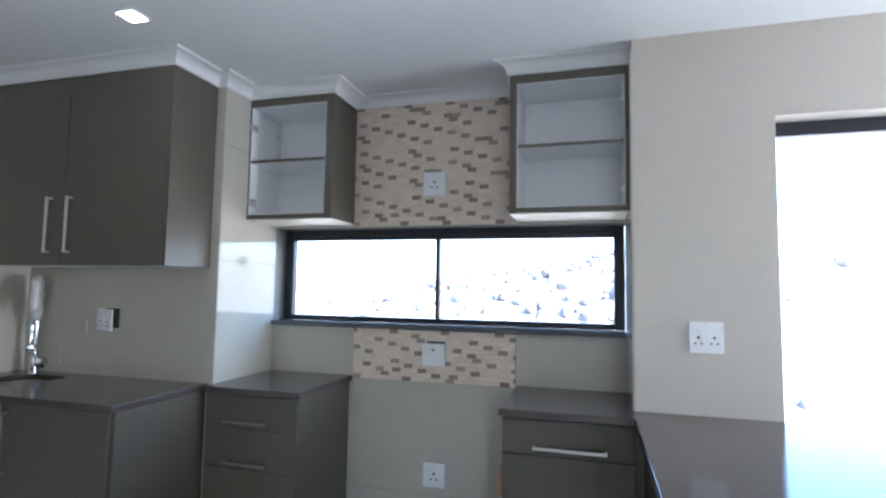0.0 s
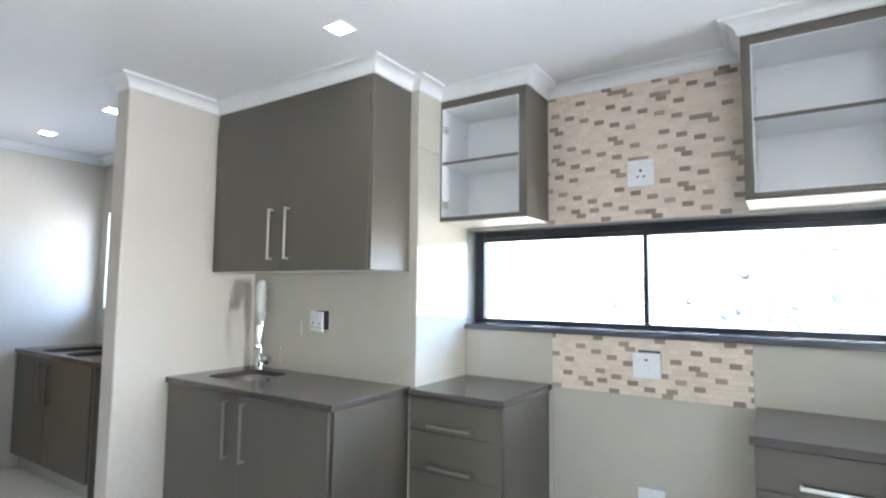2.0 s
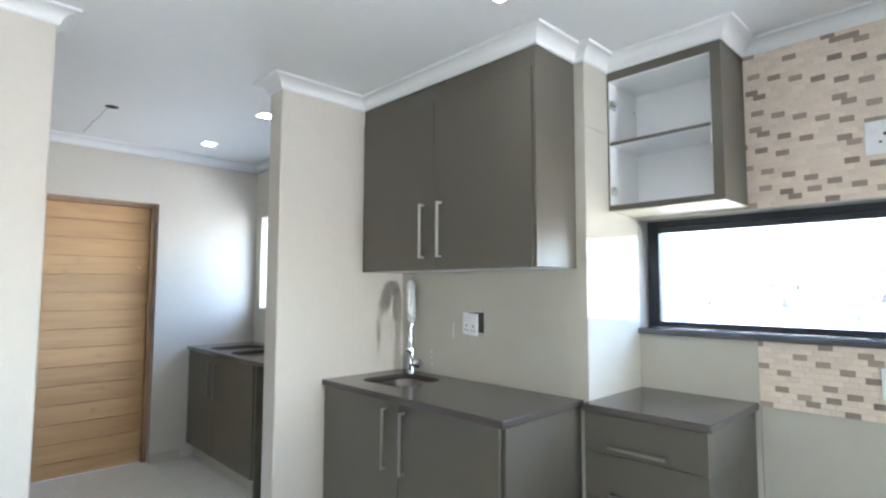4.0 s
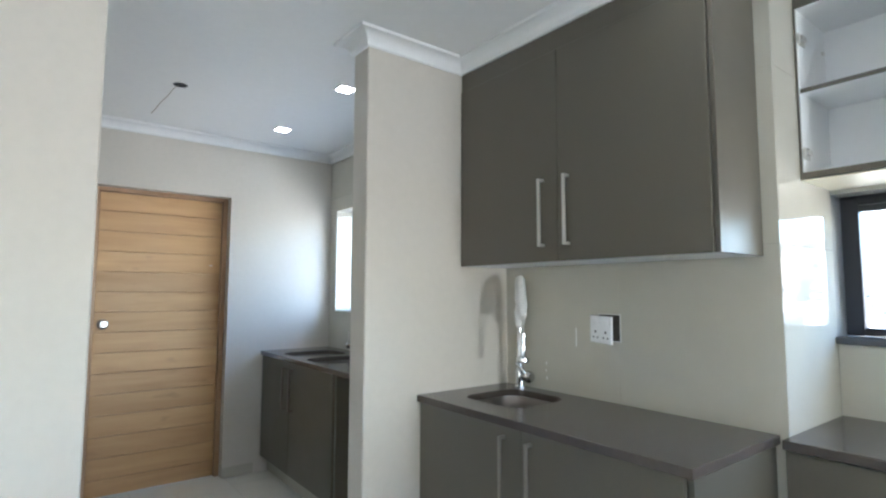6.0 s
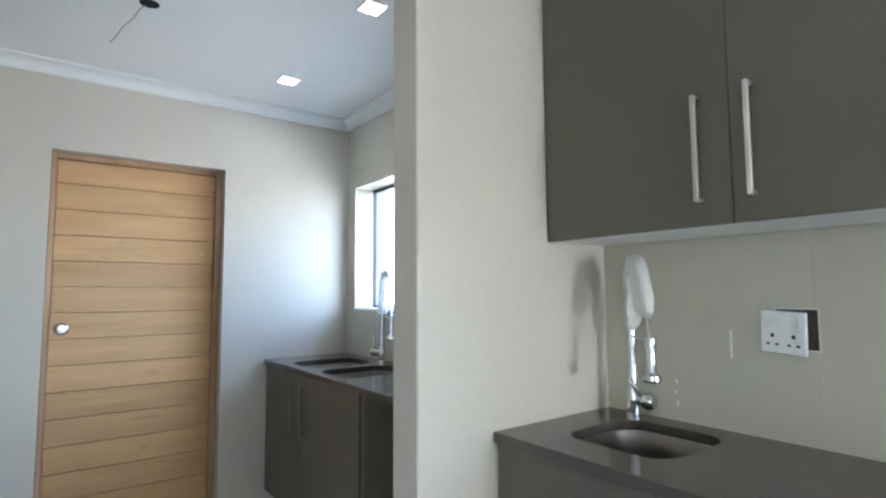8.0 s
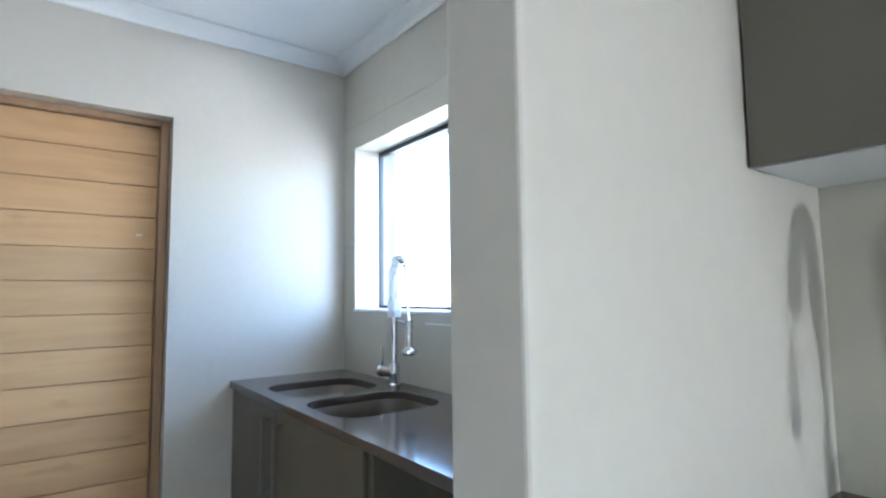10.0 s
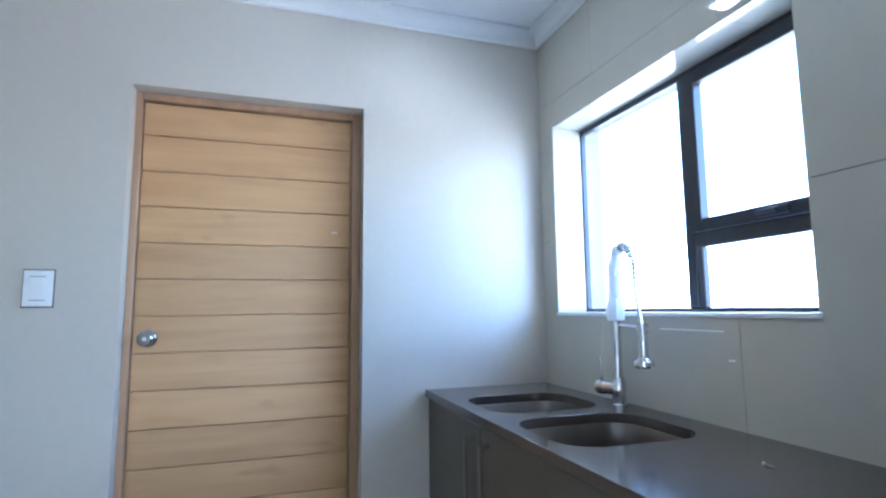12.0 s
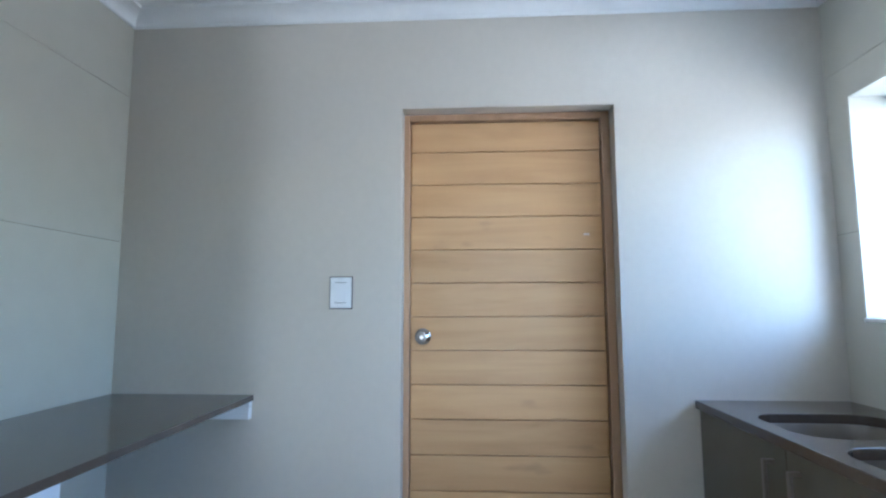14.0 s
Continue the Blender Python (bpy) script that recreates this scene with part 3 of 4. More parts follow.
def spring_tap(x, y, z, turn, valve_turn, wrapped, label):
    """A tall pull-down tap with a spring neck that bends towards -y."""
    t = thing("kitchen_tap", label, "tap", (x, y, z))
    t.rotation_euler = (0, 0, radians(turn))
    part("base", lathe("z", (0, 0), [(0, 0.027), (0.006, 0.027), (0.010, 0.023), (0.05, 0.022), (0.085, 0.022), (0.092, 0.018)], 24), CHROME, t, "", True)
    if wrapped == "bag":
        knob = [(0.0, 0.016), (0.030, 0.017), (0.036, 0.024), (0.050, 0.030), (0.064, 0.029), (0.076, 0.021), (0.080, 0.008)]
        rod = [(0.050, -0.012, 0.068), (0.028, -0.024, 0.094), (0.004, -0.034, 0.122)]
    else:
        knob = [(0.0, 0.021), (0.062, 0.022), (0.064, 0.025), (0.084, 0.025), (0.090, 0.019), (0.091, 0.006)]
        rod = [(0.070, 0, 0.06), (0.071, 0.002, 0.10), (0.073, 0.004, 0.155)]
    body = part("valve", lathe("x", (0, 0.055), knob, 18), CHROME, t, "", True)
    body.rotation_euler = (0, 0, radians(valve_turn))
    part("lever", tube(rod, 0.0065, 10), CHROME, body, "", True)
    part("column", lathe("z", (0, 0), [(0.092, 0.0145), (0.30, 0.0145), (0.302, 0.0165), (0.315, 0.0165), (0.317, 0.011)], 20), CHROME, t, "", True)
    arc = []
    for k in range(25):
        a = math.pi * k / 24
        arc.append(Vector((0, -0.090 + 0.090 * math.cos(a), 0.434 + 0.090 * math.sin(a))))
    path = [Vector((0, 0, 0.317 + 0.117 * k / 6)) for k in range(6)] + arc + [Vector((0, -0.180 - 0.001 * k, 0.434 - 0.03 * k)) for k in (1, 2)]
    path += [Vector((0, -0.192, 0.345)), Vector((0, -0.206, 0.300)), Vector((0, -0.222, 0.268))]
    part("hose", tube(path, 0.0055, 8), HANDLE, t, "", True)
    coil, turns = [], 30
    length = [0.0]
    stop = 32
    cp = path[:stop]
    for a, b in zip(cp, cp[1:]):
        length.append(length[-1] + (b - a).length)
    steps = turns * 9
    for k in range(steps + 1):
        s = length[-1] * k / steps
        j = max(i for i in range(len(length)) if length[i] <= s + 1e-9)
        j = min(j, len(cp) - 2)
        f = (s - length[j]) / (length[j + 1] - length[j])
        p = cp[j].lerp(cp[j + 1], f)
        d = (cp[j + 1] - cp[j]).normalized()
        sx = Vector((1, 0, 0))
        w = 2 * math.pi * turns * k / steps
        coil.append(p + (sx * math.cos(w) + d.cross(sx) * math.sin(w)) * (0.0085 if wrapped == "bag" else 0.0125))
    part("spring", tube(coil, 0.0026, 5), CHROME, t, "bright coiled steel spring", True)
    arm = part("holder", tube([(0, -0.010, 0.268), (0, -0.12, 0.266), (0, -0.208, 0.264)], 0.0055, 10), CHROME, t, "", True)
    part("clip", lathe("z", (0, -0.223), [(0.250, 0.017), (0.278, 0.017)], 18), CHROME, arm, "", True)
    head = part("spray_head", lathe("z", (0, -0.223), [(0.272, 0.009), (0.262, 0.0135), (0.20, 0.0145), (0.178, 0.0145), (0.172, 0.020), (0.167, 0.029), (0.155, 0.030), (0.150, 0.027)], 24), CHROME, t, "", True)
    part("nozzle", lathe("z", (0, -0.223), [(0.1495, 0.024), (0.147, 0.022)], 18), RUBBER, head)
    random.seed(5)
    bm = bmesh.new()
    rows = []
    if wrapped == "bag":
        corners = [(0.021, 0.290), (0.024, 0.36), (0.024, 0.45), (0.010, 0.505), (-0.035, 0.542), (-0.090, 0.546), (-0.150, 0.524), (-0.190, 0.470), (-0.212, 0.40), (-0.226, 0.345),
                   (-0.168, 0.338), (-0.142, 0.352), (-0.135, 0.44), (-0.085, 0.492), (-0.042, 0.44), (-0.030, 0.32), (-0.022, 0.288)]
        outline = []
        for (u0, w0), (u1, w1) in zip(corners, corners[1:] + corners[:1]):
            outline += [(0.75 * u0 + 0.25 * u1, 0.75 * w0 + 0.25 * w1), (0.25 * u0 + 0.75 * u1, 0.25 * w0 + 0.75 * w1)]
        centre = Vector((-0.085, 0.45))
        for side, shrink in ((-0.022, 0.78), (-0.018, 0.92), (-0.008, 1.0), (0.006, 1.01), (0.017, 0.93), (0.022, 0.80)):
            rows.append([(side * random.uniform(0.8, 1.25), centre.x + (u - centre.x) * shrink + random.uniform(-0.003, 0.003), centre.y + (w - centre.y) * shrink + random.uniform(-0.003, 0.003)) for u, w in outline])
    else:
        span = [Vector((0, 0, 0.282)), Vector((0, 0, 0.298))] + path[0:18]
        for k, p in enumerate(span):
            d = (span[min(k + 1, len(span) - 1)] - span[max(k - 1, 0)]).normalized()
            side, up = Vector((1, 0, 0)), d.cross(Vector((1, 0, 0)))
            swell = 0.027 if k < 4 else 0.0215 - 0.0003 * k
            rows.append([tuple(p + (side * math.cos(2 * math.pi * j / 14) + up * math.sin(2 * math.pi * j / 14)) * (swell + 0.004 * math.sin(3.1 * j + k * 0.9) + random.uniform(-0.003, 0.004))) for j in range(14)])
    loft(bm, rows)
    part("wrapping", bm, WRAP if wrapped == "bag" else WRAP_THIN, t, "crinkled milky plastic wrapping", True)
    return t


spring_tap(-3.238, 2.255, ZC, 48, -45, "bag", "tall chrome spring tap partly in plastic wrapping beside the partition")
spring_tap(-4.902, 2.236, ZS, 73, 120, "sleeve", "tall chrome spring tap partly in plastic wrapping below the scullery window")


# ---------------------------------------------------------------- wall cabinets
def wall_cabinet():
    x0, x1, yf, yb, z0, z1 = XP + 0.003, -2.124, 1.993, YA - 0.003, 1.484, ZM - 0.001
    c = thing("wall_cabinet", "taupe wall cabinet with two closed doors above the sink", "cabinet")
    part("body", boxes((x0, x1 - 0.017, yf + 0.019, yb, z0 + 0.004, z1)), TAUPE, c)
    part("underside", boxes((x0, x1 - 0.017, yf + 0.019, yb, z0, z0 + 0.0035)), INSIDE, c, "pale underside board")
    part("end_panel", soft_box(x1 - 0.016, x1, yf, yb, z0, z1, 0.001), TAUPE, c)
    part("filler", boxes((x0, x1 - 0.017, yf + 0.001, yf + 0.018, 2.362, z1)), TAUPE, c)
    for a, b, h in ((x0, -2.758, -2.835), (-2.758, x1 - 0.018, -2.704)):
        d = part("door", soft_box(a + 0.0015, b - 0.0015, yf - 0.006, yf + 0.012, z0, 2.360, 0.0015), TAUPE, c)
        bar_handle(d, h, yf - 0.006, 1.545, 1.826)
    return c


def open_cabinet(x0, x1, hinge_side, label, left, right):
    yf, yb, z0, z1 = 2.51, YB - 0.003, 1.766, ZM - 0.001
    c = thing("open_wall_cabinet", label, "cabinet")
    zi0, zi1 = z0 + 0.026, z1 - 0.042
    part("side_panel", boxes((x0, x0 + left, yf, yb, z0, z1)), TAUPE, c)
    part("side_panel", boxes((x1 - right, x1, yf, yb, z0, z1)), TAUPE, c)
    part("top_panel", boxes((x0 + left, x1 - right, yf, yb, zi1, z1)), TAUPE, c)
    part("bottom_panel", boxes((x0 + left, x1 - right, yf, yb, z0 + 0.004, zi0)), TAUPE, c)
    part("underside", boxes((x0, x1, yf + 0.001, yb, z0 - 0.004, z0 - 0.0005)), CREAM, c, "underside board tinted cream for warm bounced light")
    t = 0.004
    for row in ((x0 + left, x0 + left + t, yf + 0.002, yb - t, zi0, zi1), (x1 - right - t, x1 - right, yf + 0.002, yb - t, zi0, zi1), (x0 + left, x1 - right, yb - t, yb, zi0, zi1),
                (x0 + left + t, x1 - right - t, yf + 0.002, yb - t, zi1 - t, zi1), (x0 + left + t, x1 - right - t, yf + 0.002, yb - t, zi0, zi0 + t)):
        part("lining", boxes(row), INSIDE, c, "white melamine lining")
    s = part("shelf", boxes((x0 + left + t, x1 - right - t, yf + 0.006, yb - t, 2.086, 2.102)), INSIDE, c)
    part("shelf_edge", boxes((x0 + left + t, x1 - right - t, yf + 0.003, yf + 0.0055, 2.086, 2.102)), TAUPE, s)
    hx = x0 + left + t if hinge_side < 0 else x1 - right - t
    d = 1 if hinge_side < 0 else -1
    for z in (2.295, 1.865):
        h = part("hinge", boxes(*[(min(hx, hx + d * w), max(hx, hx + d * w), yf + a, yf + b, z + e, z + f) for w, a, b, e, f in ((0.004, 0.012, 0.06, -0.022, 0.022), (0.016, 0.004, 0.045, -0.008, 0.008), (0.010, -0.012, 0.006, -0.02, 0.012))]), HANDLE, c, "bare concealed hinge arm")
        part("screw", boxes((min(hx + d * 0.004, hx + d * 0.007), max(hx + d * 0.004, hx + d * 0.007), yf + 0.030, yf + 0.036, z + 0.012, z + 0.018)), RUBBER, h)
    other = x1 - right - t if hinge_side < 0 else x0 + left + t
    for q in (other, hx):
        part("hanger_cap", boxes((q - 0.006, q + 0.006, yb - 0.05, yb - 0.03, 2.30, 2.312)), HANDLE, c)
    return c


wall_cabinet()
open_cabinet(XN + 0.002, -1.548, -1, "open taupe wall cabinet with white inside and one shelf", 0.006, 0.044)
open_cabinet(-0.590, XC - 0.002, 1, "doorless taupe wall cabinet with white inside beside the corner wall", 0.034, 0.012)


# ---------------------------------------------------------------- sockets and switches
def socket(name, at, wide, high, pins, rockers, label, turn=(0, 0, 0), box_hole=None):
    """A plate that faces -y; pins and rockers are (x, z, width, height) on it."""
    s = thing(name, label, "switch" if "switch" in name else "socket", at)
    s.rotation_euler = [radians(a) for a in turn]
    plate = part("plate", soft_box(-wide / 2, wide / 2, -0.010, 0.0, -high / 2, high / 2, 0.0025, 2), PLASTIC, s)
    for x, z, w, h in rockers:
        part("rocker", soft_box(x - w / 2, x + w / 2, -0.0145, -0.0102, z - h / 2, z + h / 2, 0.001), PLASTIC, s)
    # thin black slips on the face stand for shaded holes and gaps
    for x, z, w, h in pins:
        part("pin_hole", boxes((x - w / 2, x + w / 2, -0.0112, -0.0103, z - h / 2, z + h / 2)), RUBBER, s)
    return s


def trio(cx, cz, k=1.0):
    return [(cx, cz + 0.012 * k, 0.009 * k, 0.010 * k), (cx - 0.012 * k, cz - 0.012 * k, 0.008 * k, 0.006 * k), (cx + 0.012 * k, cz - 0.012 * k, 0.008 * k, 0.006 * k)]


def wall_box(at, label):
    b = thing("socket_box", label, "socket box", at)
    # no real depth: a thin dark sheet gives the box its shade
    part("hollow", boxes((-0.052, 0.052, -0.0022, -0.0006, -0.055, 0.055)), BOX_INSIDE, b)
    part("rim", boxes((-0.056, -0.052, -0.005, -0.0006, -0.059, 0.059), (0.052, 0.056, -0.005, -0.0006, -0.059, 0.059), (-0.052, 0.052, -0.005, -0.0006, 0.055, 0.059), (-0.052, 0.052, -0.005, -0.0006, -0.059, -0.055)), HANDLE, b)
    return b


BRK = 0.010
socket("wall_socket", (-1.057, YB - BRK, 1.984), 0.128, 0.134, trio(0.0, -0.004, 1.25), [(0.0, 0.042, 0.02, 0.022)], "white single wall socket on the mosaic panel")
socket("wall_socket", (-1.044, YB - BRK - 0.012, 1.036), 0.130, 0.124, [(0.0, 0.028, 0.018, 0.008)], [(0.0, -0.012, 0.03, 0.03)], "white isolator plate tilted out of its box on the mosaic panel", (7, 0, 0))
wall_box((-1.034, YB - BRK, 1.052), "dark open box behind the tilted plate")
socket("wall_socket", (-1.037, YB, 0.388), 0.122, 0.126, trio(0.0, -0.004, 1.25), [(0.0, 0.042, 0.02, 0.022)], "white single wall socket low on the bay wall")
socket("wall_socket", (0.245, YC, 1.212), 0.130, 0.128, trio(-0.03, -0.012) + trio(0.03, -0.012), [(-0.012, 0.008, 0.016, 0.05), (0.012, 0.008, 0.016, 0.05)], "white double wall socket on beige paint")
socket("wall_socket", (-2.769, YA - 0.022, 1.200), 0.120, 0.118, trio(-0.028, -0.022) + trio(0.028, -0.022), [(-0.02, 0.032, 0.018, 0.022), (0.035, 0.032, 0.018, 0.022)], "white double socket hanging loose from its wall box", (3, 3, -7))
wall_box((-2.745, YA, 1.208), "dark open wall box behind the loose socket")
socket("wall_socket", (-3.822, YA - 0.026, 1.132), 0.128, 0.116, trio(-0.028, -0.022) + trio(0.028, -0.022), [(-0.02, 0.032, 0.018, 0.022), (0.035, 0.032, 0.018, 0.022)], "white double socket hanging crooked below its open scullery box", (6, 6, -8))
wall_box((-3.812, YA, 1.172), "dark open wall box beside the scullery window")
lightswitch = socket("light_switch", (XD, 0.381, 1.313), 0.086, 0.122, [(0, 0.040, 0.046, 0.0018), (0, -0.040, 0.046, 0.0018)], [(0.0, 0.024, 0.036, 0.022), (0.0, 0.0, 0.036, 0.022), (0.0, -0.024, 0.036, 0.022)], "white three-lever light switch beside the plank door", (0, 0, 90))
# black plate, slightly larger, added to draw the shadow line round the switch
part("backplate", soft_box(-0.0465, 0.0465, -0.004, 0.0, -0.0645, 0.0645, 0.001), RUBBER, lightswitch, "dark edge imitating the switch's outline shadow")


# ---------------------------------------------------------------- ceiling lamps, loose wire
def downlight(x, y):
    d = thing("downlight", "square recessed downlight glowing white in the ceiling", "ceiling lamp", (x, y, ZT), group="ceiling downlights")
    s = 0.052
    part("frame", boxes((-s, s, -s, -s + 0.01, -0.006, 0), (-s, s, s - 0.01, s, -0.006, 0), (-s, -s + 0.01, -s + 0.01, s - 0.01, -0.006, 0), (s - 0.01, s, -s + 0.01, s - 0.01, -0.006, 0)), CORNICE, d)
    part("diffuser", boxes((-s + 0.01, s - 0.01, -s + 0.01, s - 0.01, -0.004, 0)), LAMP, d, "glowing white diffuser")
    return d


first_lamp = downlight(-2.045, 1.665)
for lx_, ly_ in ((-4.04, 1.68), (-5.0, 1.675)):
    copy_thing(first_lamp, pose(lx_, ly_, ZT))

outlet = thing("ceiling_outlet", "dark round lamp hole in the ceiling with a loose wire", "ceiling outlet", (-4.56, 0.92, ZT))
# ceiling is uncut; a near-black disc imitates the shade in the hole
part("hole", lathe("z", (0, 0), [(-0.0012, 0.036), (-0.0004, 0.038)], 28), DARK, outlet)
part("wire", tube([(-0.02, -0.012, -0.001), (-0.03, -0.03, -0.02), (-0.05, -0.052, -0.06), (-0.062, -0.085, -0.10), (-0.085, -0.105, -0.135), (-0.095, -0.125, -0.165)], 0.0022, 6), BRASS_SPOT, outlet, "thin bare wire", True)

# ---------------------------------------------------------------- skirting
structure("skirting", soft_box(XD, XD + 0.009, DOOR[1] + 0.002, 1.70, 0.001, 0.075, 0.002), TILE, "low beige tile skirting beside the plank door", "skirting")
structure("skirting", soft_box(XD, XD + 0.009, -0.05, DOOR[0] - 0.002, 0.001, 0.075, 0.002), TILE, "low beige tile skirting below the light switch", "skirting")

# ---------------------------------------------------------------- scullery's end
bracket = thing("shelf_bracket", "white wall batten carrying the shelf top", "bracket", (XD, 0.034, 0.858))
part("batten", soft_box(0.002, 0.032, -0.575, 0.0, -0.035, 0.032, 0.001), PLASTIC, bracket)
panel_white = thing("support_panel", "white board standing under the scullery shelf top", "panel", (-4.2, -0.06, 0))
part("board", soft_box(-0.42, 0.62, 0.0, 0.018, 0, ZS - 0.023, 0.002), PLASTIC, panel_white)
pipe = thing("waste_pipe", "white plastic pipe upright before the white board", "pipe", (-4.40, -0.005, 0))
part("tube", lathe("z", (0, 0), [(0, 0.021), (0.855, 0.021)], 18), PLASTIC, pipe, "", True)
part("cap", lathe("z", (0, 0), [(0.8552, 0.024), (0.868, 0.024)], 18), PLASTIC, pipe, "", True)
screw = thing("screw", "small bright screw lying on the scullery worktop", "screw", (-4.234, 2.09, ZS + 0.003))
part("shank", lathe("x", (0, 0), [(0, 0.0025), (0.022, 0.001)], 8), STEEL, screw)
part("head", lathe("x", (0, 0), [(-0.003, 0.004), (-0.0002, 0.0028)], 10), HANDLE, screw)


for mx, mz, mw, mh in ((-2.925, 1.155, 0.006, 0.085), (-3.105, 1.02, 0.007, 0.012), (-3.108, 0.985, 0.006, 0.010), (-3.103, 0.95, 0.007, 0.014), (-4.64, 1.162, 0.25, 0.004), (-4.495, 1.085, 0.022, 0.006)):
    mark = thing("grout_smear", "small pale dried grout smear on the sink wall", "smear", (mx, YA, mz), group="dried grout smears")
    part("smear", soft_box(-mw / 2, mw / 2, -0.0012, -0.0002, -mh / 2, mh / 2, 0.0004), CORNICE, mark)
strap = thing("orange_strip", "short orange strip on the drawer unit's edge", "strip", (-0.578, 2.262, 0.60))
part("strip", soft_box(-0.004, 0.001, -0.005, 0.010, -0.07, 0.055, 0.001), material("orange plastic", (0.65, 0.16, 0.05), 0.4), strap)

# ---------------------------------------------------------------- outdoors
def outdoors():
    bm = bmesh.new()
    n, reach = 60, 900.0
    xs = [math.copysign(abs(k / (n / 2)) ** 3.2 * reach, k) for k in range(-n // 2, n // 2 + 1)]
    grid = {}

    def height(x, y):
        bank = 2.4 / (1 + math.exp(-(y - 8.6) * 1.6)) * (0.75 + 0.25 * math.sin(x * 0.35 + 1.0))
        return -0.20 + bank * (1 if y < 30 else max(0.3, 1 - (y - 30) / 60)) + 0.08 * noise.noise((x * 0.5, y * 0.5, 0))
    ys = [-900, -300, -100, -40, -15, -6, 0, 3, 4, 5, 6, 6.8, 7.4, 7.9, 8.3, 8.7, 9.1, 9.6, 10.2, 11, 12, 14, 17, 22, 30, 45, 80, 160, 400, 900]
    for i, x in enumerate(xs):
        for j, y in enumerate(ys):
            grid[i, j] = bm.verts.new((x, y, height(x, y) if y > 3.3 else -0.2))
    for i in range(len(xs) - 1):
        for j in range(len(ys) - 1):
            bm.faces.new((grid[i, j], grid[i + 1, j], grid[i + 1, j + 1], grid[i, j + 1]))
    solid("ground", bm, EARTH, "dry pale soil rising to a bank outside", "ground", "structure", True)
    ball = bmesh.new()
    bmesh.ops.create_icosphere(ball, subdivisions=2, radius=1)
    shape = [v.co.copy() for v in ball.verts]
    sides = [[v.index for v in f.verts] for f in ball.faces]
    ball.free()
    verts, faces = [], []
    random.seed(3)
    for k in range(1700):
        x, y = random.uniform(-13, 12), random.uniform(7.0, 11.5)
        s = random.uniform(0.05, 0.17)
        if x > 1.5 and random.random() < 0.9:
            continue
        m = Matrix.Translation((x, y, height(x, y) + s * 0.2)) @ Euler((random.random() * 6, random.random() * 6, random.random() * 6)).to_matrix().to_4x4() @ Matrix.Diagonal((s, s * random.uniform(0.6, 0.9), s * random.uniform(0.4, 0.8), 1))
        faces += [[len(verts) + n for n in f] for f in sides]
        verts += [m @ (v * (1 + 0.35 * noise.noise(v * 1.3 + Vector((k * 3.1, 0, 0))))) for v in shape]
    me = bpy.data.meshes.new("rocks")
    me.from_pydata(verts, [], faces)
    me.materials.append(ROCK)
    tagged(new("rocks", me), "weathered grey boulders scattered on the soil bank", "rocks", "", "stuff")



outdoors()


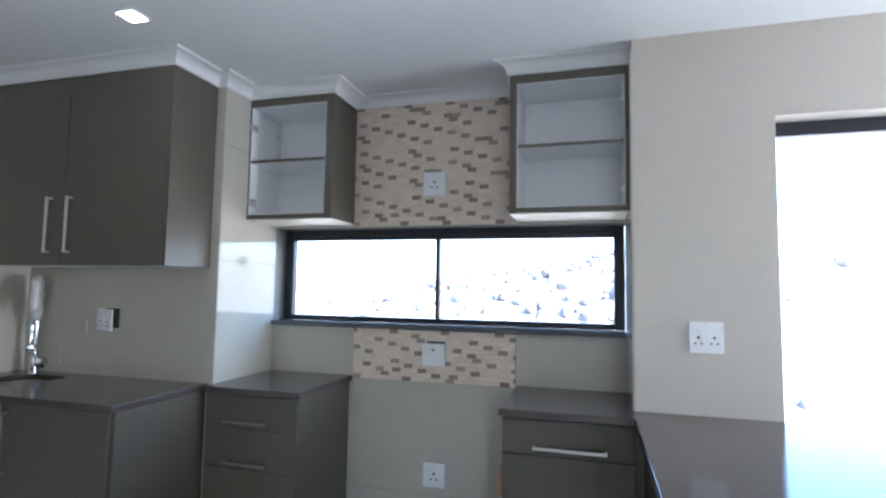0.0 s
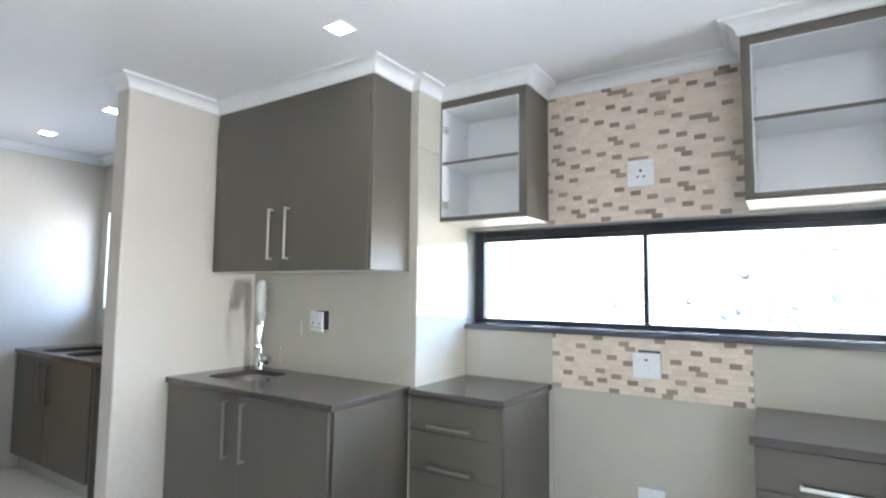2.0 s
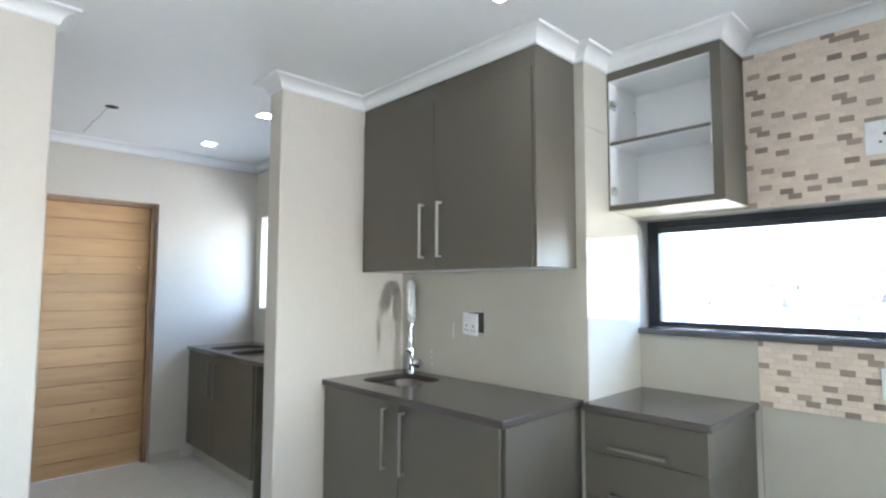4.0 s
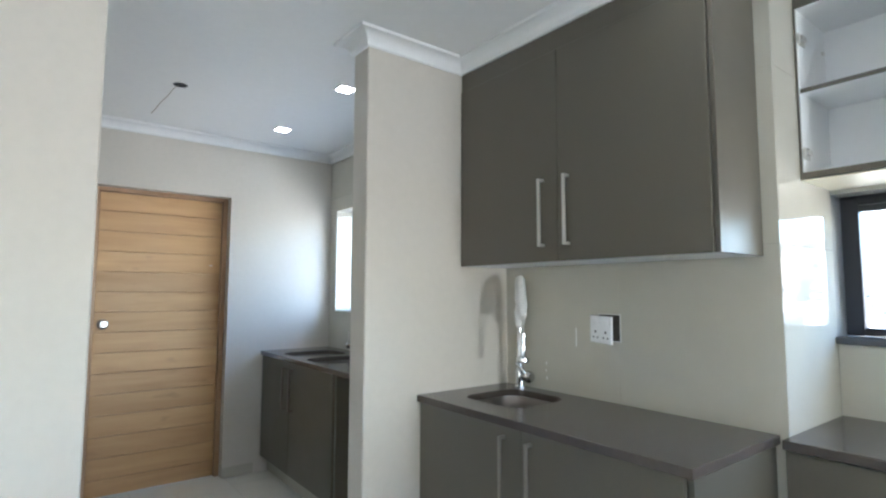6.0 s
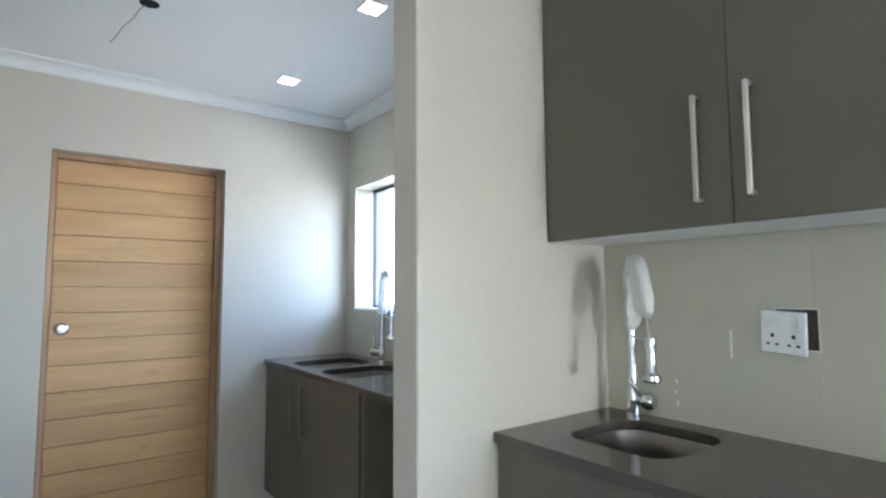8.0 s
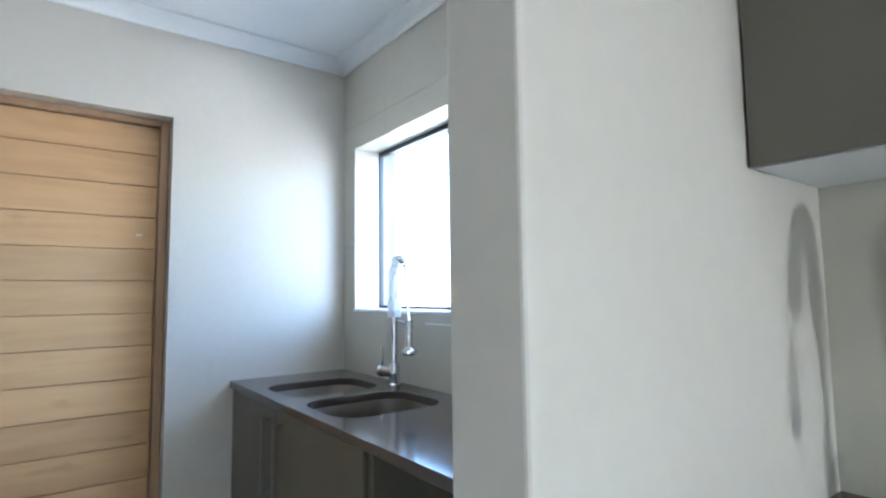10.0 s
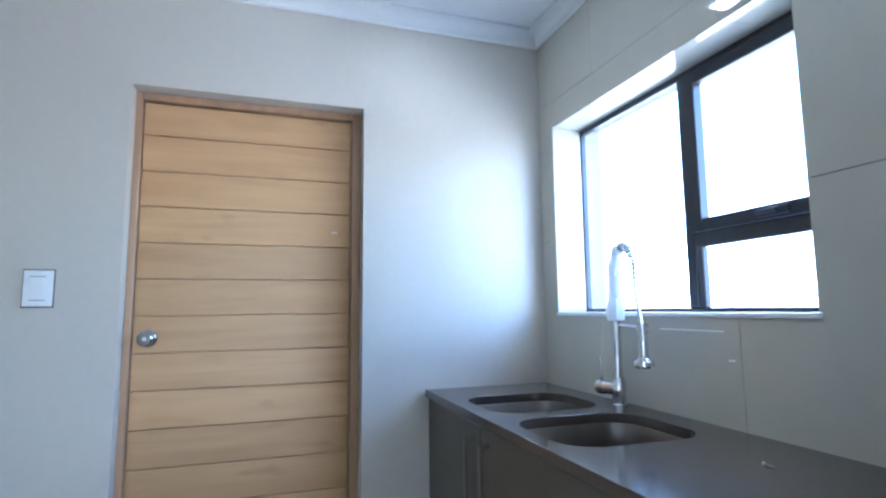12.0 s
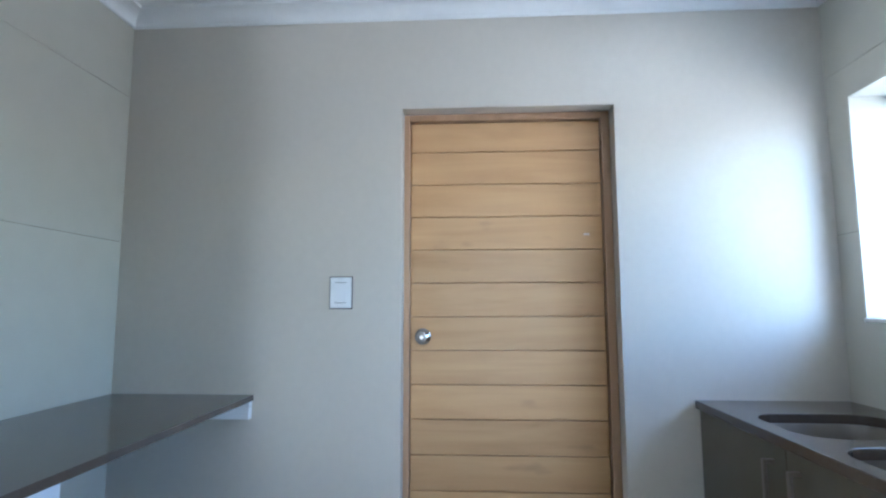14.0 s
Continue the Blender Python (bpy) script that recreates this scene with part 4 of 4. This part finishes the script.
# ---------------------------------------------------------------- mosaic panels
def mosaic(name, x0, x1, z0, z1, label, skip):
    p = structure(name, boxes((x0, x1, YB - 0.006, YB - 0.0005, z0, z1)), MORTAR, label, "tile panel")
    bw, bh, j = 0.0500, 0.0242, 0.0005
    share = {}
    rows = int(round((z1 - z0) / bh))
    bh = (z1 - z0) / rows
    random.seed(11)
    for r in range(rows):
        off = (r * 0.6 % 1) * bw
        x = x0 - off
        while x < x1 - 0.004:
            a, b = max(x0, x) + j / 2, min(x1, x + bw) - j / 2
            brown = ((x + bw / 2 - x0) / bw + 1.6 * r + 0.3 * math.sin(r * 1.7)) % 5.6 < 1.0 and random.random() < 0.86
            brown = brown or random.random() < 0.012
            deep = 0.0095 + random.choice((0.0, 0.0, 0.0006, 0.001))
            zz0, zz1 = z0 + r * bh + j / 2, z0 + (r + 1) * bh - j / 2
            x += bw
            if b - a < 0.006 or any(h0 < (a + b) / 2 < h1 and v0 < (zz0 + zz1) / 2 < v1 for h0, h1, v0, v1 in skip):
                continue
            w = round(b - a, 4)
            key = (w, brown)
            if key not in share:
                bm = boxes((0, w, -0.004, 0, 0, bh - j))
                bmesh.ops.bevel(bm, geom=[e for e in bm.edges if abs(e.verts[0].co.y + 0.004) < 1e-6 and abs(e.verts[1].co.y + 0.004) < 1e-6], offset=0.0003, segments=1, affect="EDGES")
                share[key] = mesh_of("brick", bm, BRICK_DARK if brown else BRICK_LIGHT)
            ob = new("brick", share[key])
            ob.parent = p
            ob.location = (a, YB - 0.006 - (deep - 0.0095), zz0)


VZ = [0.2825, 0.880, 1.525, 2.145, ZM + 0.02]
# sink wall: kitchen side and scullery side
tiles(wall_sink, "y", YA, YA + T, [XP, -2.70, XN], [0.0] + VZ, joint=0.0006)
tiles(wall_sink, "y", YA, YA + T, [XD, -5.077, -4.465, -3.872, XL], [0.0] + VZ, [WIN_S])
tiles(wall_bay_left, "x", XN, XN - T, [YA + T, YB], [0.0] + VZ)
tiles(wall_bay_right, "x", XC, XC + T, [YC + 0.002, YB], [0.0] + VZ)
tiles(wall_bay, "y", YB, YB + T, [XN, -1.53, -0.598, XC], [0.0, 0.2825, 0.882, 1.525, 2.145, ZM + 0.02], [(XN, XC, 1.165, 1.752), (-1.561, -0.59, 1.752, 2.5), (-1.531, -0.597, 0.882, 1.166)])
tiles(wall_scullery, "y", YS, YS - T, [XD, -4.852, -4.23, XL], [0.0] + VZ)
mosaic("mosaic_panel_upper", -1.560, -0.591, 1.752, ZM + 0.01, "cream and brown mosaic brick tiles above the long window", [(-1.12, -0.995, 1.92, 2.05)])
mosaic("mosaic_panel_lower", -1.530, -0.598, 0.883, 1.165, "cream and brown mosaic brick tiles below the window sill", [(-1.10, -0.99, 0.98, 1.10)])
# floor tiles
for i in range(15):
    for k in range(12):
        fx, fy = -5.9 + i * 0.62, -3.9 + k * 0.60
        x1_, y1_ = min(fx + 0.618, 3.4), min(fy + 0.598, 3.0)
        part("tile", boxes((fx, x1_, fy, y1_, -0.0078, 0.0)), FLOOR_TILE, floor)
